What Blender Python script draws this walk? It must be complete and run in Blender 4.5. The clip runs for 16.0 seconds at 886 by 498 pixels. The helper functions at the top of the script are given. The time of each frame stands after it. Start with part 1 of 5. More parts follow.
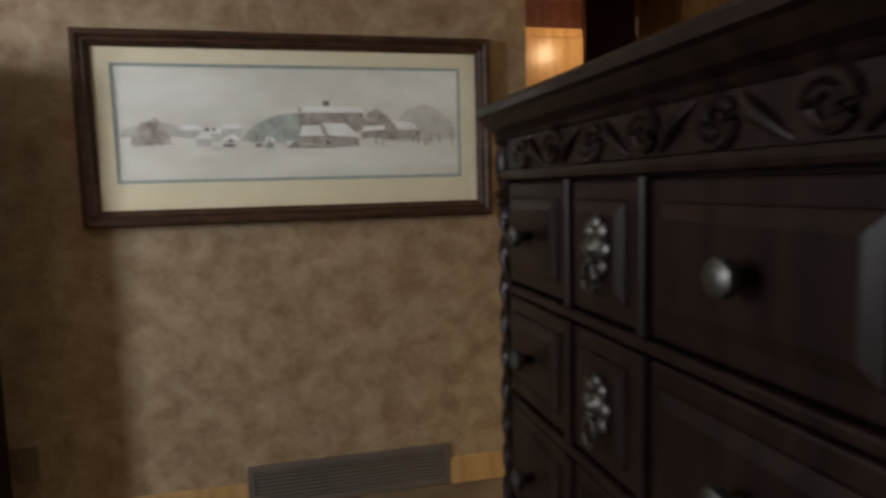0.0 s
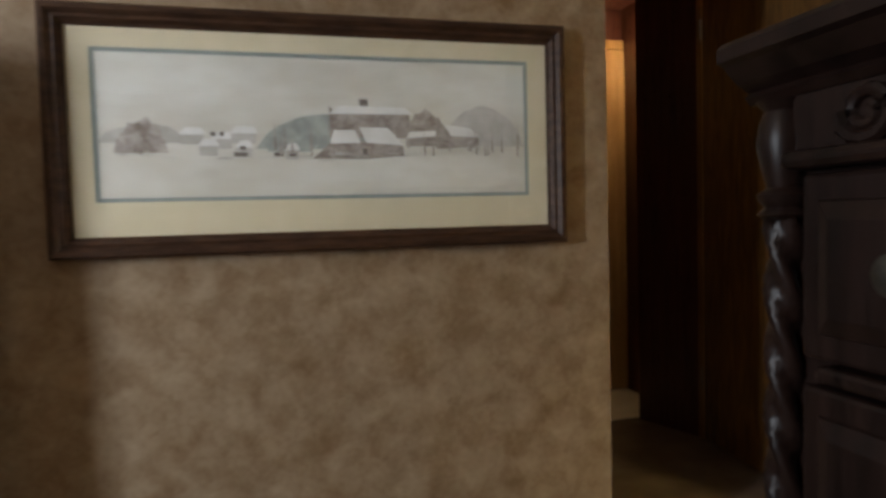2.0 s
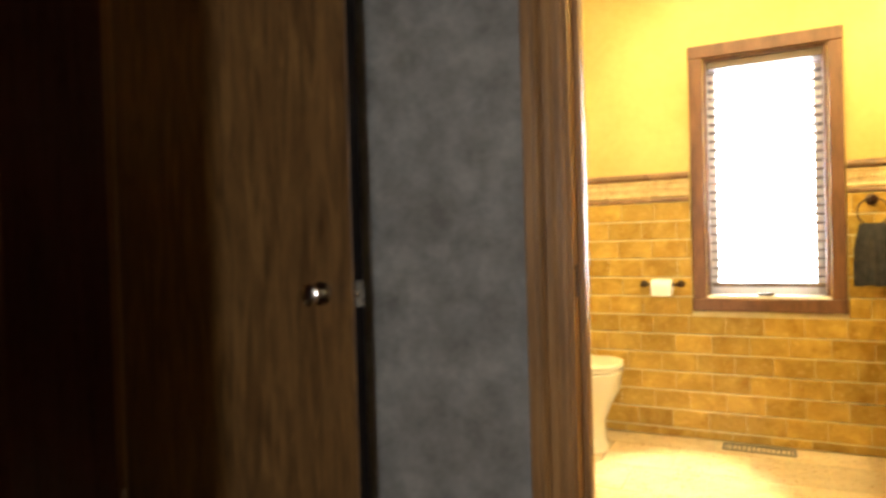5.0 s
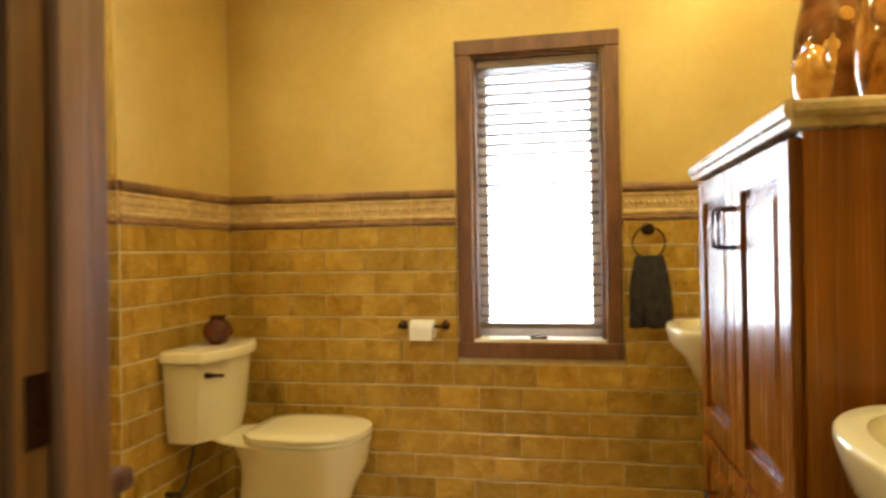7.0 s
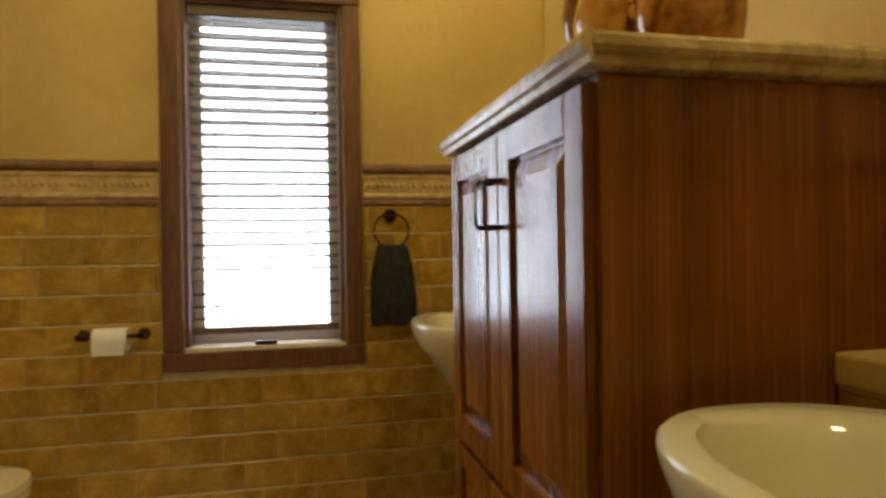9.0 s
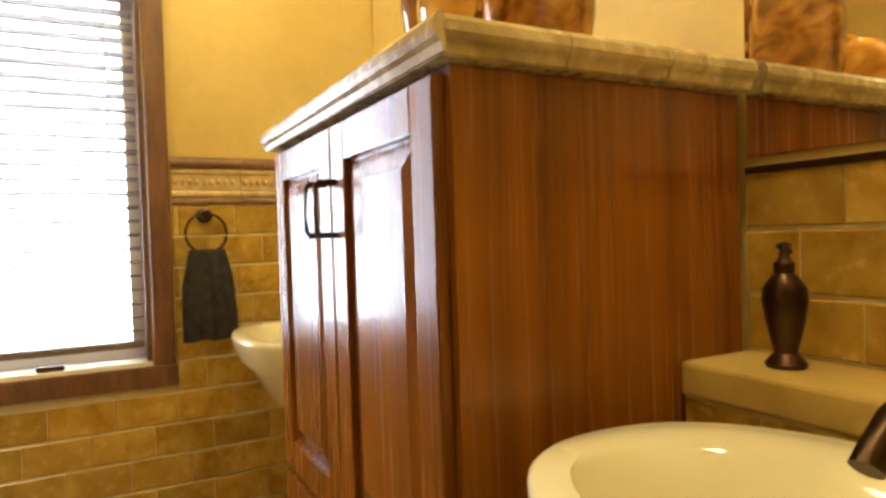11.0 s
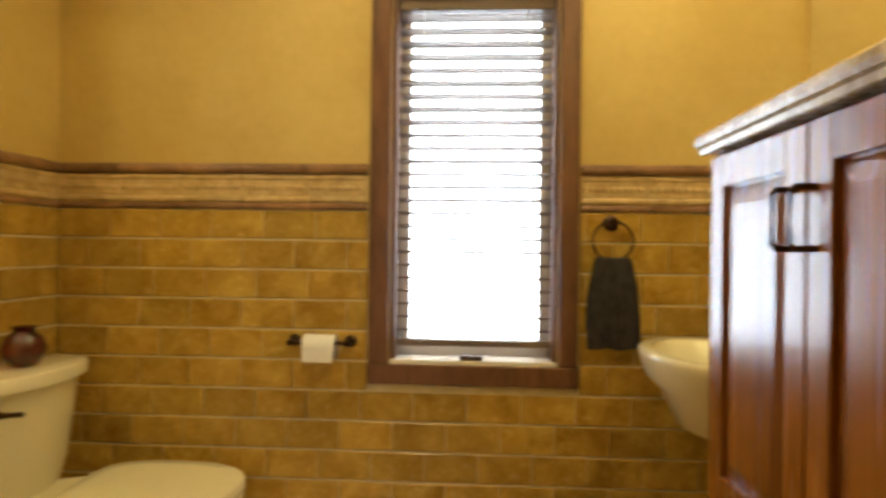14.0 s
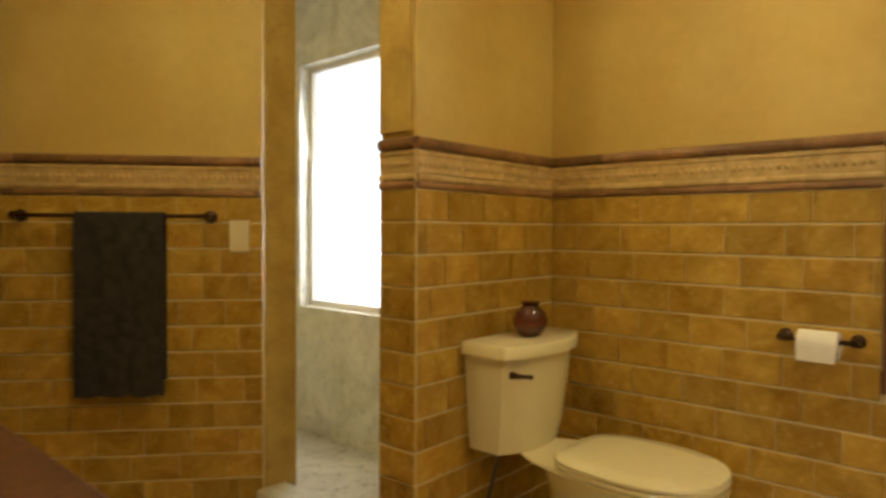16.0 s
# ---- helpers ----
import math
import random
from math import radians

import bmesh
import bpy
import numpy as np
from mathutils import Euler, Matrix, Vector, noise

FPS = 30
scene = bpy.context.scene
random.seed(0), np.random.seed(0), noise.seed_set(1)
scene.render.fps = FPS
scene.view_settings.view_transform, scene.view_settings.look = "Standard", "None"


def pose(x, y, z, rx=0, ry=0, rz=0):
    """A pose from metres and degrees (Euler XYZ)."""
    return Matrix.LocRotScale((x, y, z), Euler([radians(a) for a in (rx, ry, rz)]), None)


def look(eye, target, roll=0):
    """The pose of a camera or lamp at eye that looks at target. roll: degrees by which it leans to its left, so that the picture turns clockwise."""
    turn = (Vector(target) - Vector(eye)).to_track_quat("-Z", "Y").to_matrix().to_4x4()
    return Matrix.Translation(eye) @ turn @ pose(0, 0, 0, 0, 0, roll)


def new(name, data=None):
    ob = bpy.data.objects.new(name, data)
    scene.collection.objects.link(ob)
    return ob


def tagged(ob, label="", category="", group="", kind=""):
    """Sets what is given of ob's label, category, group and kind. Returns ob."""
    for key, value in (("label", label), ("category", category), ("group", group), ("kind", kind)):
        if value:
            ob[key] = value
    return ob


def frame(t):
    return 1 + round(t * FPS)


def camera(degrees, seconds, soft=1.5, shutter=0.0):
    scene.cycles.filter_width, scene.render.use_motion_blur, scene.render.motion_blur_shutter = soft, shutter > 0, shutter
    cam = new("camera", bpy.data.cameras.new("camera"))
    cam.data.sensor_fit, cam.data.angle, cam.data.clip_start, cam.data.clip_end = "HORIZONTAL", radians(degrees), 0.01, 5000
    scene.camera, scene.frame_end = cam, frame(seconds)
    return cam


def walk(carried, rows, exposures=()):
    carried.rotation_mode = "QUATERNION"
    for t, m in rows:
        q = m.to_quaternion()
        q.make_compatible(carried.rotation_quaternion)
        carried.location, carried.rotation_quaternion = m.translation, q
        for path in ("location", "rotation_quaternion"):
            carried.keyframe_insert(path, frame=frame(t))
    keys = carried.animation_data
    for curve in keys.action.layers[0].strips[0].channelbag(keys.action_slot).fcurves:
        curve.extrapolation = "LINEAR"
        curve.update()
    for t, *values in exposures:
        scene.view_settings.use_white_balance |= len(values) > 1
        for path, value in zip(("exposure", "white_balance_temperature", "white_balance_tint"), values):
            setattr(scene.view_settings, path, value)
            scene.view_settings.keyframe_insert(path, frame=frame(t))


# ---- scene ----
cam = camera(69.0, 16.0, soft=3.0, shutter=0.5)
PATH = [
    (0, (-0.044, 0.493, 1.068), (0.423, 2.428, 0.874), -1.5),
    (0.5, (-0.107, 0.597, 1.060), (0.239, 2.561, 0.900), -1.5),
    (1, (-0.151, 0.699, 1.051), (0.181, 2.667, 0.924), -1.4),
    (1.5, (-0.134, 0.840, 1.048), (0.226, 2.804, 0.940), -1.4),
    (2, (-0.126, 0.979, 1.043), (0.366, 2.915, 0.947), -1.5),
    (2.5, (-0.101, 1.175, 1.044), (0.639, 3.030, 0.938), -1.1),
    (3, (-0.023, 1.326, 1.047), (0.939, 3.076, 0.928), -1.0),
    (3.5, (0.046, 1.498, 1.034), (1.262, 3.082, 0.946), -0.8),
    (4, (0.140, 1.668, 1.032), (1.624, 3.005, 0.963), -1.0),
    (4.5, (0.260, 1.791, 1.026), (1.933, 2.885, 0.974), -1.1),
    (5, (0.494, 1.849, 1.023), (2.283, 2.744, 0.994), -1.7),
    (7.5, (1.414, 1.713, 1.071), (3.403, 1.919, 1.074), -0.8),
    (8, (1.519, 1.759, 1.070), (3.519, 1.738, 1.060), -0.9),
    (8.5, (1.599, 1.756, 1.051), (3.586, 1.523, 1.042), -0.8),
    (9, (1.650, 1.733, 1.030), (3.603, 1.301, 1.025), -0.9),
    (9.5, (1.696, 1.703, 1.040), (3.597, 1.084, 1.013), -1.1),
    (10, (1.734, 1.704, 1.046), (3.543, 0.853, 1.008), -1.9),
    (12.5, (1.800, 1.741, 1.075), (3.556, 0.785, 1.033), -1.8),
    (13, (1.813, 1.792, 1.068), (3.686, 1.092, 1.053), -0.8),
    (13.5, (1.874, 1.828, 1.066), (3.845, 1.484, 1.064), 0.5),
    (14, (1.881, 1.827, 1.060), (3.878, 1.941, 1.060), 0.7),
    (14.5, (1.877, 1.870, 1.036), (3.816, 2.360, 1.051), 0.2),
    (15, (1.919, 1.864, 1.052), (3.720, 2.735, 1.034), 0.0),
    (15.5, (1.891, 1.908, 1.060), (3.544, 3.033, 1.016), 0.1),
    (16, (1.859, 1.927, 1.059), (3.358, 3.249, 1.002), 0.3),
]
walk(cam, [(t, look(e, g, r)) for t, e, g, r in PATH],
     exposures=[(0.0, -0.2), (2.0, -0.15), (3.0, -0.1), (3.5, -0.05), (4.0, 0.08), (4.5, 0.25), (5.2, 0.4), (7.3, -1.15), (8.0, -1.55), (9.0, -2.05), (9.6, -2.0), (10.2, -1.5), (12.3, -0.36), (13.0, -0.56), (14.0, -1.25), (16.0, -1.4)])

# ---- daylight and lamps ----
world = bpy.data.worlds.new("world")
scene.world = world
world.use_nodes = True
sky = world.node_tree.nodes.new("ShaderNodeTexSky")
sky.sky_type = "NISHITA"
sky.sun_disc = False
sky.sun_elevation = radians(50)
sky.sun_rotation = radians(106)
bg = world.node_tree.nodes["Background"]
world.node_tree.links.new(sky.outputs[0], bg.inputs[0])
bg.inputs[1].default_value = 0.12


def lamp(name, kind, m, energy, colour, size=0.1, size_y=None, angle=None):
    d = bpy.data.lights.new(name, kind)
    d.energy, d.color = energy, colour
    if kind == "AREA":
        d.size = size
        if size_y:
            d.shape, d.size_y = "RECTANGLE", size_y
    elif kind == "SUN":
        d.angle = angle
    else:
        d.shadow_soft_size = size
    ob = new(name, d)
    ob.matrix_world = m
    return ob


lamp("sun", "SUN", look((8.9, 0.4, 6.8), (3.9, 1.85, 1.3)), 5.0, (1, 0.95, 0.87), angle=radians(0.5))
# daylight through the two bathroom windows and the bedroom window
lamp("sky_window", "AREA", look((4.08, 1.85, 1.3), (3.0, 1.85, 1.2)), 38, (0.76, 0.88, 1.0), 0.5, 1.1)
lamp("sky_shower", "AREA", look((4.0, 4.6, 1.3), (3.0, 4.5, 1.1)), 27, (0.95, 0.98, 1.0), 0.6, 1.1)
lamp("sky_bedroom", "AREA", look((-2.92, 1.0, 1.45), (-1.0, 2.0, 1.2)), 66, (0.84, 0.91, 1.0), 0.30, 1.0)
WARM = (1.0, 0.81, 0.38)
CAN_SPOTS = {(3.27, 2.18): 12, (2.55, 3.35): 21, (2.9, 1.75): 10, (2.15, 1.25): 22, (3.55, 1.2): 13}
for (cx, cy), watts in CAN_SPOTS.items():
    lamp("can_bulb", "AREA", look((cx, cy, 2.40), (cx, cy, 0)), watts, WARM, 0.11)
# added spot, stands in for the sun patch on the bathroom floor
beam = lamp("floor_pool_spot", "SPOT", look((3.27, 2.18, 2.39), (3.27, 2.18, 0)), 420, (1.0, 0.86, 0.62), 0.04)
beam.data.spot_size, beam.data.spot_blend = radians(21), 0.7
lamp("bedroom_bulb", "POINT", pose(-2.35, 0.3, 1.95), 8.5, (1.0, 0.62, 0.30), 0.10)
lamp("hall_bulb", "POINT", pose(1.745, 4.02, 1.95), 12, (1.0, 0.72, 0.4), 0.05)


# ---- materials ----
def mat(name, c1, c2, rough=0.6, scale=6.0, fine=60.0, bump=0.15, metal=0.0, vary=0.0, stretch=None, spec=0.5, detail=6.0,
        coat=0.0, contrast=(0.35, 0.65), rvar=0.1, dist=0.0):
    m = bpy.data.materials.new(name)
    m.use_nodes = True
    nt = m.node_tree
    N, L = nt.nodes, nt.links
    b = N["Principled BSDF"]
    tc = N.new("ShaderNodeTexCoord")
    vec = tc.outputs["Object"]
    oi = N.new("ShaderNodeObjectInfo")
    if vary:
        off = N.new("ShaderNodeVectorMath")
        off.operation = "ADD"
        sc = N.new("ShaderNodeVectorMath")
        sc.operation = "SCALE"
        sc.inputs[0].default_value = (17, 31, 23)
        L.new(oi.outputs["Random"], sc.inputs["Scale"])
        L.new(vec, off.inputs[0])
        L.new(sc.outputs[0], off.inputs[1])
        vec = off.outputs[0]
    if stretch:
        mp = N.new("ShaderNodeMapping")
        mp.inputs["Scale"].default_value = stretch
        L.new(vec, mp.inputs[0])
        vec = mp.outputs[0]
    n1 = N.new("ShaderNodeTexNoise")
    n1.inputs["Scale"].default_value, n1.inputs["Detail"].default_value = scale, detail
    n1.inputs["Distortion"].default_value = dist
    n2 = N.new("ShaderNodeTexNoise")
    n2.inputs["Scale"].default_value, n2.inputs["Detail"].default_value = fine, 4
    L.new(vec, n1.inputs[0])
    L.new(vec, n2.inputs[0])
    add = N.new("ShaderNodeMath")
    add.operation = "MULTIPLY_ADD"
    add.inputs[1].default_value = 0.3
    L.new(n2.outputs[0], add.inputs[0])
    sub = N.new("ShaderNodeMath")
    sub.operation = "MULTIPLY_ADD"
    sub.inputs[1].default_value, sub.inputs[2].default_value = 0.85, -0.075
    L.new(n1.outputs[0], sub.inputs[0])
    L.new(sub.outputs[0], add.inputs[2])
    mr = N.new("ShaderNodeMapRange")
    mr.inputs[1].default_value, mr.inputs[2].default_value = contrast
    L.new(add.outputs[0], mr.inputs[0])
    mix = N.new("ShaderNodeMix")
    mix.data_type = "RGBA"
    mix.inputs[6].default_value, mix.inputs[7].default_value = (*c1, 1), (*c2, 1)
    L.new(mr.outputs[0], mix.inputs[0])
    col = mix.outputs[2]
    if vary:
        hs = N.new("ShaderNodeHueSaturation")
        vr = N.new("ShaderNodeMapRange")
        vr.inputs[3].default_value, vr.inputs[4].default_value = 1 - vary, 1 + vary
        L.new(oi.outputs["Random"], vr.inputs[0])
        L.new(vr.outputs[0], hs.inputs["Value"])
        L.new(col, hs.inputs["Color"])
        col = hs.outputs[0]
    L.new(col, b.inputs["Base Color"])
    rr = N.new("ShaderNodeMapRange")
    rr.inputs[3].default_value, rr.inputs[4].default_value = max(0.03, rough - rvar), min(1, rough + rvar)
    L.new(n2.outputs[0], rr.inputs[0])
    L.new(rr.outputs[0], b.inputs["Roughness"])
    b.inputs["Metallic"].default_value = metal
    b.inputs["Specular IOR Level"].default_value = spec
    b.inputs["Coat Weight"].default_value = coat
    if bump:
        bp = N.new("ShaderNodeBump")
        bp.inputs["Strength"].default_value, bp.inputs["Distance"].default_value = bump, 0.004
        L.new(add.outputs[0], bp.inputs["Height"])
        L.new(bp.outputs[0], b.inputs["Normal"])
    return m


def glow(name, colour, strength):
    m = bpy.data.materials.new(name)
    m.use_nodes = True
    b = m.node_tree.nodes["Principled BSDF"]
    b.inputs["Base Color"].default_value = (*colour, 1)
    b.inputs["Emission Color"].default_value = (*colour, 1)
    b.inputs["Emission Strength"].default_value = strength
    return m


def plain_glass(name, rough=0.02, colour=(1, 1, 1)):
    m = bpy.data.materials.new(name)
    m.use_nodes = True
    b = m.node_tree.nodes["Principled BSDF"]
    b.inputs["Base Color"].default_value = (*colour, 1)
    b.inputs["Transmission Weight"].default_value = 1
    b.inputs["Roughness"].default_value = rough
    return m


M_PAPER = mat("wallpaper_sponged", (0.215, 0.130, 0.062), (0.43, 0.325, 0.215), 0.6, 13, 60, 0.15, dist=0.35, contrast=(0.28, 0.72), detail=9.0)
M_GREY = mat("wallpaper_grey", (0.125, 0.110, 0.088), (0.255, 0.232, 0.195), 0.65, 13, 60, 0.15, dist=0.3, contrast=(0.3, 0.7))
M_PLASTER = mat("ochre_plaster", (0.55, 0.39, 0.115), (0.645, 0.485, 0.17), 0.6, 3, 30, 0.08)
M_CEIL = mat("ceiling_paint", (0.72, 0.66, 0.55), (0.78, 0.72, 0.62), 0.8, 5, 80, 0.1)
M_TILE = mat("stone_tile", (0.29, 0.155, 0.018), (0.545, 0.36, 0.074), 0.25, 9, 55, 0.06, vary=0.16, dist=1.0, rvar=0.08, contrast=(0.3, 0.7))
M_GROUT = mat("grout", (0.58, 0.49, 0.26), (0.68, 0.58, 0.34), 0.85, 30, 150, 0.3)
M_LINER = mat("dark_liner_stone", (0.17, 0.085, 0.04), (0.34, 0.19, 0.09), 0.4, 9, 60, 0.2, vary=0.25)
M_BORDER = mat("carved_border_stone", (0.44, 0.30, 0.12), (0.62, 0.46, 0.22), 0.5, 26, 90, 0.5, vary=0.12)
M_FTILE = mat("floor_stone_tile", (0.50, 0.36, 0.19), (0.68, 0.53, 0.31), 0.3, 7, 60, 0.1, vary=0.14, dist=0.6)
M_MARBLE = mat("shower_travertine", (0.55, 0.52, 0.42), (0.76, 0.73, 0.62), 0.3, 4, 30, 0.1, dist=1.5)
M_PILLAR = mat("travertine_edge", (0.42, 0.28, 0.075), (0.56, 0.40, 0.12), 0.5, 8, 50, 0.15, vary=0.1, spec=0.3)
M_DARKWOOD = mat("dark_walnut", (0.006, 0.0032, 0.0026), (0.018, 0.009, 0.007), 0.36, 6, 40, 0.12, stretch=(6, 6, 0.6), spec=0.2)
M_PANEL = mat("dark_panelling", (0.058, 0.020, 0.014), (0.11, 0.042, 0.028), 0.3, 5, 40, 0.08, stretch=(8, 8, 0.5))
M_OAK = mat("oak_veneer", (0.052, 0.022, 0.006), (0.225, 0.112, 0.032), 0.42, 4.5, 45, 0.1, stretch=(6, 6, 0.8), dist=1.6, contrast=(0.3, 0.72))
M_TRIMWOOD = mat("stained_casing", (0.17, 0.078, 0.022), (0.31, 0.15, 0.045), 0.42, 6, 40, 0.08, stretch=(9, 9, 0.6))
M_WINWOOD = mat("window_casing_wood", (0.10, 0.042, 0.019), (0.185, 0.082, 0.038), 0.42, 6, 40, 0.1, stretch=(6, 6, 1.2))
M_CHERRY = mat("cherry_veneer", (0.135, 0.036, 0.0035), (0.37, 0.132, 0.014), 0.27, 3.0, 14, 0.0, stretch=(7, 7, 0.16), spec=0.36, coat=0.08, contrast=(0.25, 0.75), rvar=0.02)
M_HALLDOOR = mat("birch_door", (0.42, 0.24, 0.09), (0.56, 0.35, 0.15), 0.3, 4, 40, 0.05, stretch=(6, 6, 0.5))
M_CARPET = mat("brown_carpet", (0.10, 0.065, 0.04), (0.17, 0.12, 0.075), 0.95, 5, 260, 0.8)
M_HALLFLOOR = mat("pale_hall_tile", (0.62, 0.53, 0.40), (0.74, 0.66, 0.53), 0.35, 5, 50, 0.08)
M_CERAMIC = mat("glazed_bisque", (0.80, 0.74, 0.52), (0.83, 0.77, 0.56), 0.08, 2, 20, 0.0, spec=0.6, rvar=0.03)
M_BRONZE = mat("oil_rubbed_bronze", (0.035, 0.02, 0.013), (0.09, 0.05, 0.03), 0.32, 14, 70, 0.05, metal=0.9)
M_PEWTER = mat("aged_pewter", (0.055, 0.053, 0.048), (0.13, 0.125, 0.112), 0.42, 40, 120, 0.3, metal=0.9)
M_BRASS = mat("polished_nickel", (0.62, 0.58, 0.50), (0.72, 0.68, 0.6), 0.16, 10, 60, 0.0, metal=1.0)
M_SLAB = mat("travertine_slab", (0.37, 0.285, 0.15), (0.59, 0.48, 0.28), 0.28, 12, 60, 0.1, dist=0.8)
M_SLAB2 = mat("travertine_edge_piece", (0.31, 0.225, 0.10), (0.56, 0.44, 0.235), 0.25, 9, 60, 0.1, dist=0.8, vary=0.12)
M_TOWEL = mat("charcoal_terry", (0.012, 0.010, 0.0105), (0.034, 0.029, 0.029), 0.95, 30, 320, 0.9)
M_PAPERROLL = mat("toilet_tissue", (0.82, 0.80, 0.76), (0.88, 0.87, 0.84), 0.9, 20, 150, 0.2)
M_SLAT = mat("blind_slat_wood", (0.12, 0.08, 0.055), (0.19, 0.13, 0.09), 0.55, 6, 50, 0.05, stretch=(1, 1, 8))
M_VASE = mat("oxblood_glaze", (0.05, 0.008, 0.006), (0.18, 0.035, 0.018), 0.15, 9, 40, 0.0, coat=0.3)
M_AMBER = mat("amber_glass", (0.42, 0.17, 0.018), (0.80, 0.44, 0.085), 0.12, 16, 40, 0.05, coat=0.4, dist=1.2)
M_AMBERDK = mat("dark_amber_glass", (0.09, 0.025, 0.006), (0.30, 0.12, 0.03), 0.14, 12, 40, 0.05, coat=0.4, dist=1.0)
M_JAR = mat("mottled_brown_glass", (0.15, 0.05, 0.008), (0.56, 0.26, 0.045), 0.12, 14, 40, 0.05, coat=0.4, dist=1.4)
M_SPOT = mat("amber_spot", (0.70, 0.36, 0.07), (0.8, 0.45, 0.10), 0.2, 16, 40, 0.0)
M_FRAME = mat("walnut_frame", (0.035, 0.017, 0.010), (0.08, 0.04, 0.022), 0.5, 6, 40, 0.05, stretch=(2, 8, 8), spec=0.25)
M_MAT = mat("cream_mat_board", (0.56, 0.49, 0.33), (0.60, 0.53, 0.37), 0.85, 20, 200, 0.1)
M_MATEDGE = mat("grey_green_mat", (0.22, 0.25, 0.23), (0.27, 0.30, 0.28), 0.85, 20, 200, 0.05)
M_SWITCH = mat("almond_plastic", (0.70, 0.62, 0.45), (0.72, 0.64, 0.47), 0.35, 5, 50, 0.0)
M_OUTLET = mat("tan_outlet_plastic", (0.20, 0.14, 0.085), (0.24, 0.17, 0.105), 0.4, 5, 50, 0.0)
M_MIRROR = mat("mirror_silver", (0.92, 0.92, 0.9), (0.93, 0.93, 0.91), 0.03, 5, 50, 0.0, metal=1.0, rvar=0.0)
M_GRILLE = mat("grille_paint", (0.12, 0.10, 0.085), (0.16, 0.135, 0.11), 0.5, 5, 50, 0.05)
# near-black that paints the shade at the oak door's free edge
M_EDGESHADE = mat("shade_black", (0.008, 0.006, 0.006), (0.014, 0.011, 0.010), 0.7, 5, 50, 0.0, spec=0.1)
M_CREAMBEAD = mat("beige_wall_paint", (0.52, 0.46, 0.36), (0.58, 0.52, 0.42), 0.7, 4, 40, 0.1)
M_VINYL = mat("window_sash_vinyl", (0.72, 0.66, 0.56), (0.78, 0.73, 0.64), 0.4, 5, 50, 0.0)
M_BACKDROP = glow("overcast_glare", (0.84, 0.92, 1.0), 13.0)
M_BULB = glow("lit_lamp_glass", (1.0, 0.75, 0.4), 12.0)
M_PANE = plain_glass("window_glass")
M_FROST = plain_glass("frosted_glass", 0.5)


# ---- builders ----
def bm_box(x0, y0, z0, x1, y1, z1, bevel=0.0, segs=2, bm=None):
    tmp = bmesh.new()
    bmesh.ops.create_cube(tmp, size=1)
    sx, sy, sz = x1 - x0, y1 - y0, z1 - z0
    for v in tmp.verts:
        v.co = Vector(((x0 + x1) / 2 + v.co.x * sx, (y0 + y1) / 2 + v.co.y * sy, (z0 + z1) / 2 + v.co.z * sz))
    if bevel:
        bmesh.ops.bevel(tmp, geom=tmp.edges[:], offset=bevel, segments=segs, affect="EDGES", profile=0.5)
    bmesh.ops.recalc_face_normals(tmp, faces=tmp.faces[:])
    if bm is None:
        return tmp
    return join(bm, tmp)


def join(a, b):
    me = bpy.data.meshes.new("tmp")
    b.to_mesh(me)
    b.free()
    a.from_mesh(me)
    bpy.data.meshes.remove(me)
    return a


def bm_loft(rings, cap=True):
    """Rings of equal length, each a list of points, skinned in order."""
    bm = bmesh.new()
    vs = [[bm.verts.new(p) for p in r] for r in rings]
    n = len(rings[0])
    for a, b in zip(vs, vs[1:]):
        for i in range(n):
            bm.faces.new((a[i], a[(i + 1) % n], b[(i + 1) % n], b[i]))
    if cap:
        bm.faces.new(vs[0][::-1])
        bm.faces.new(vs[-1])
    bmesh.ops.recalc_face_normals(bm, faces=bm.faces[:])
    return bm


def ring(cx, cy, z, a, b=None, n=32, p=2.0):
    b = a if b is None else b
    out = []
    for i in range(n):
        t = 2 * math.pi * i / n
        c, s = math.cos(t), math.sin(t)
        out.append((cx + a * math.copysign(abs(c) ** (2 / p), c), cy + b * math.copysign(abs(s) ** (2 / p), s), z))
    return out


def bm_lathe(cx, cy, profile, n=32, cap=True):
    return bm_loft([ring(cx, cy, z, r, n=n) for r, z in profile], cap)


def bm_tube(pts, r, n=10, closed=False):
    pts = [Vector(p) for p in pts]
    rings = []
    m = len(pts)
    for i, p in enumerate(pts):
        d = (pts[(i + 1) % m] - pts[i - 1]) if closed else (pts[min(i + 1, m - 1)] - pts[max(i - 1, 0)])
        q = d.to_track_quat("Z", "Y")
        rad = r[i] if isinstance(r, (list, tuple)) else r
        rings.append([p + q @ Vector((rad * math.cos(2 * math.pi * k / n), rad * math.sin(2 * math.pi * k / n), 0)) for k in range(n)])
    if closed:
        rings.append(rings[0])
        bm = bm_loft(rings, False)
        bmesh.ops.remove_doubles(bm, verts=bm.verts[:], dist=1e-6)
        return bm
    return bm_loft(rings)


def world_of(ob):
    p = Vector((0, 0, 0))
    while ob:
        p = p + ob.location
        ob = ob.parent if ob.parent and ob.type == "EMPTY" else None
    return p


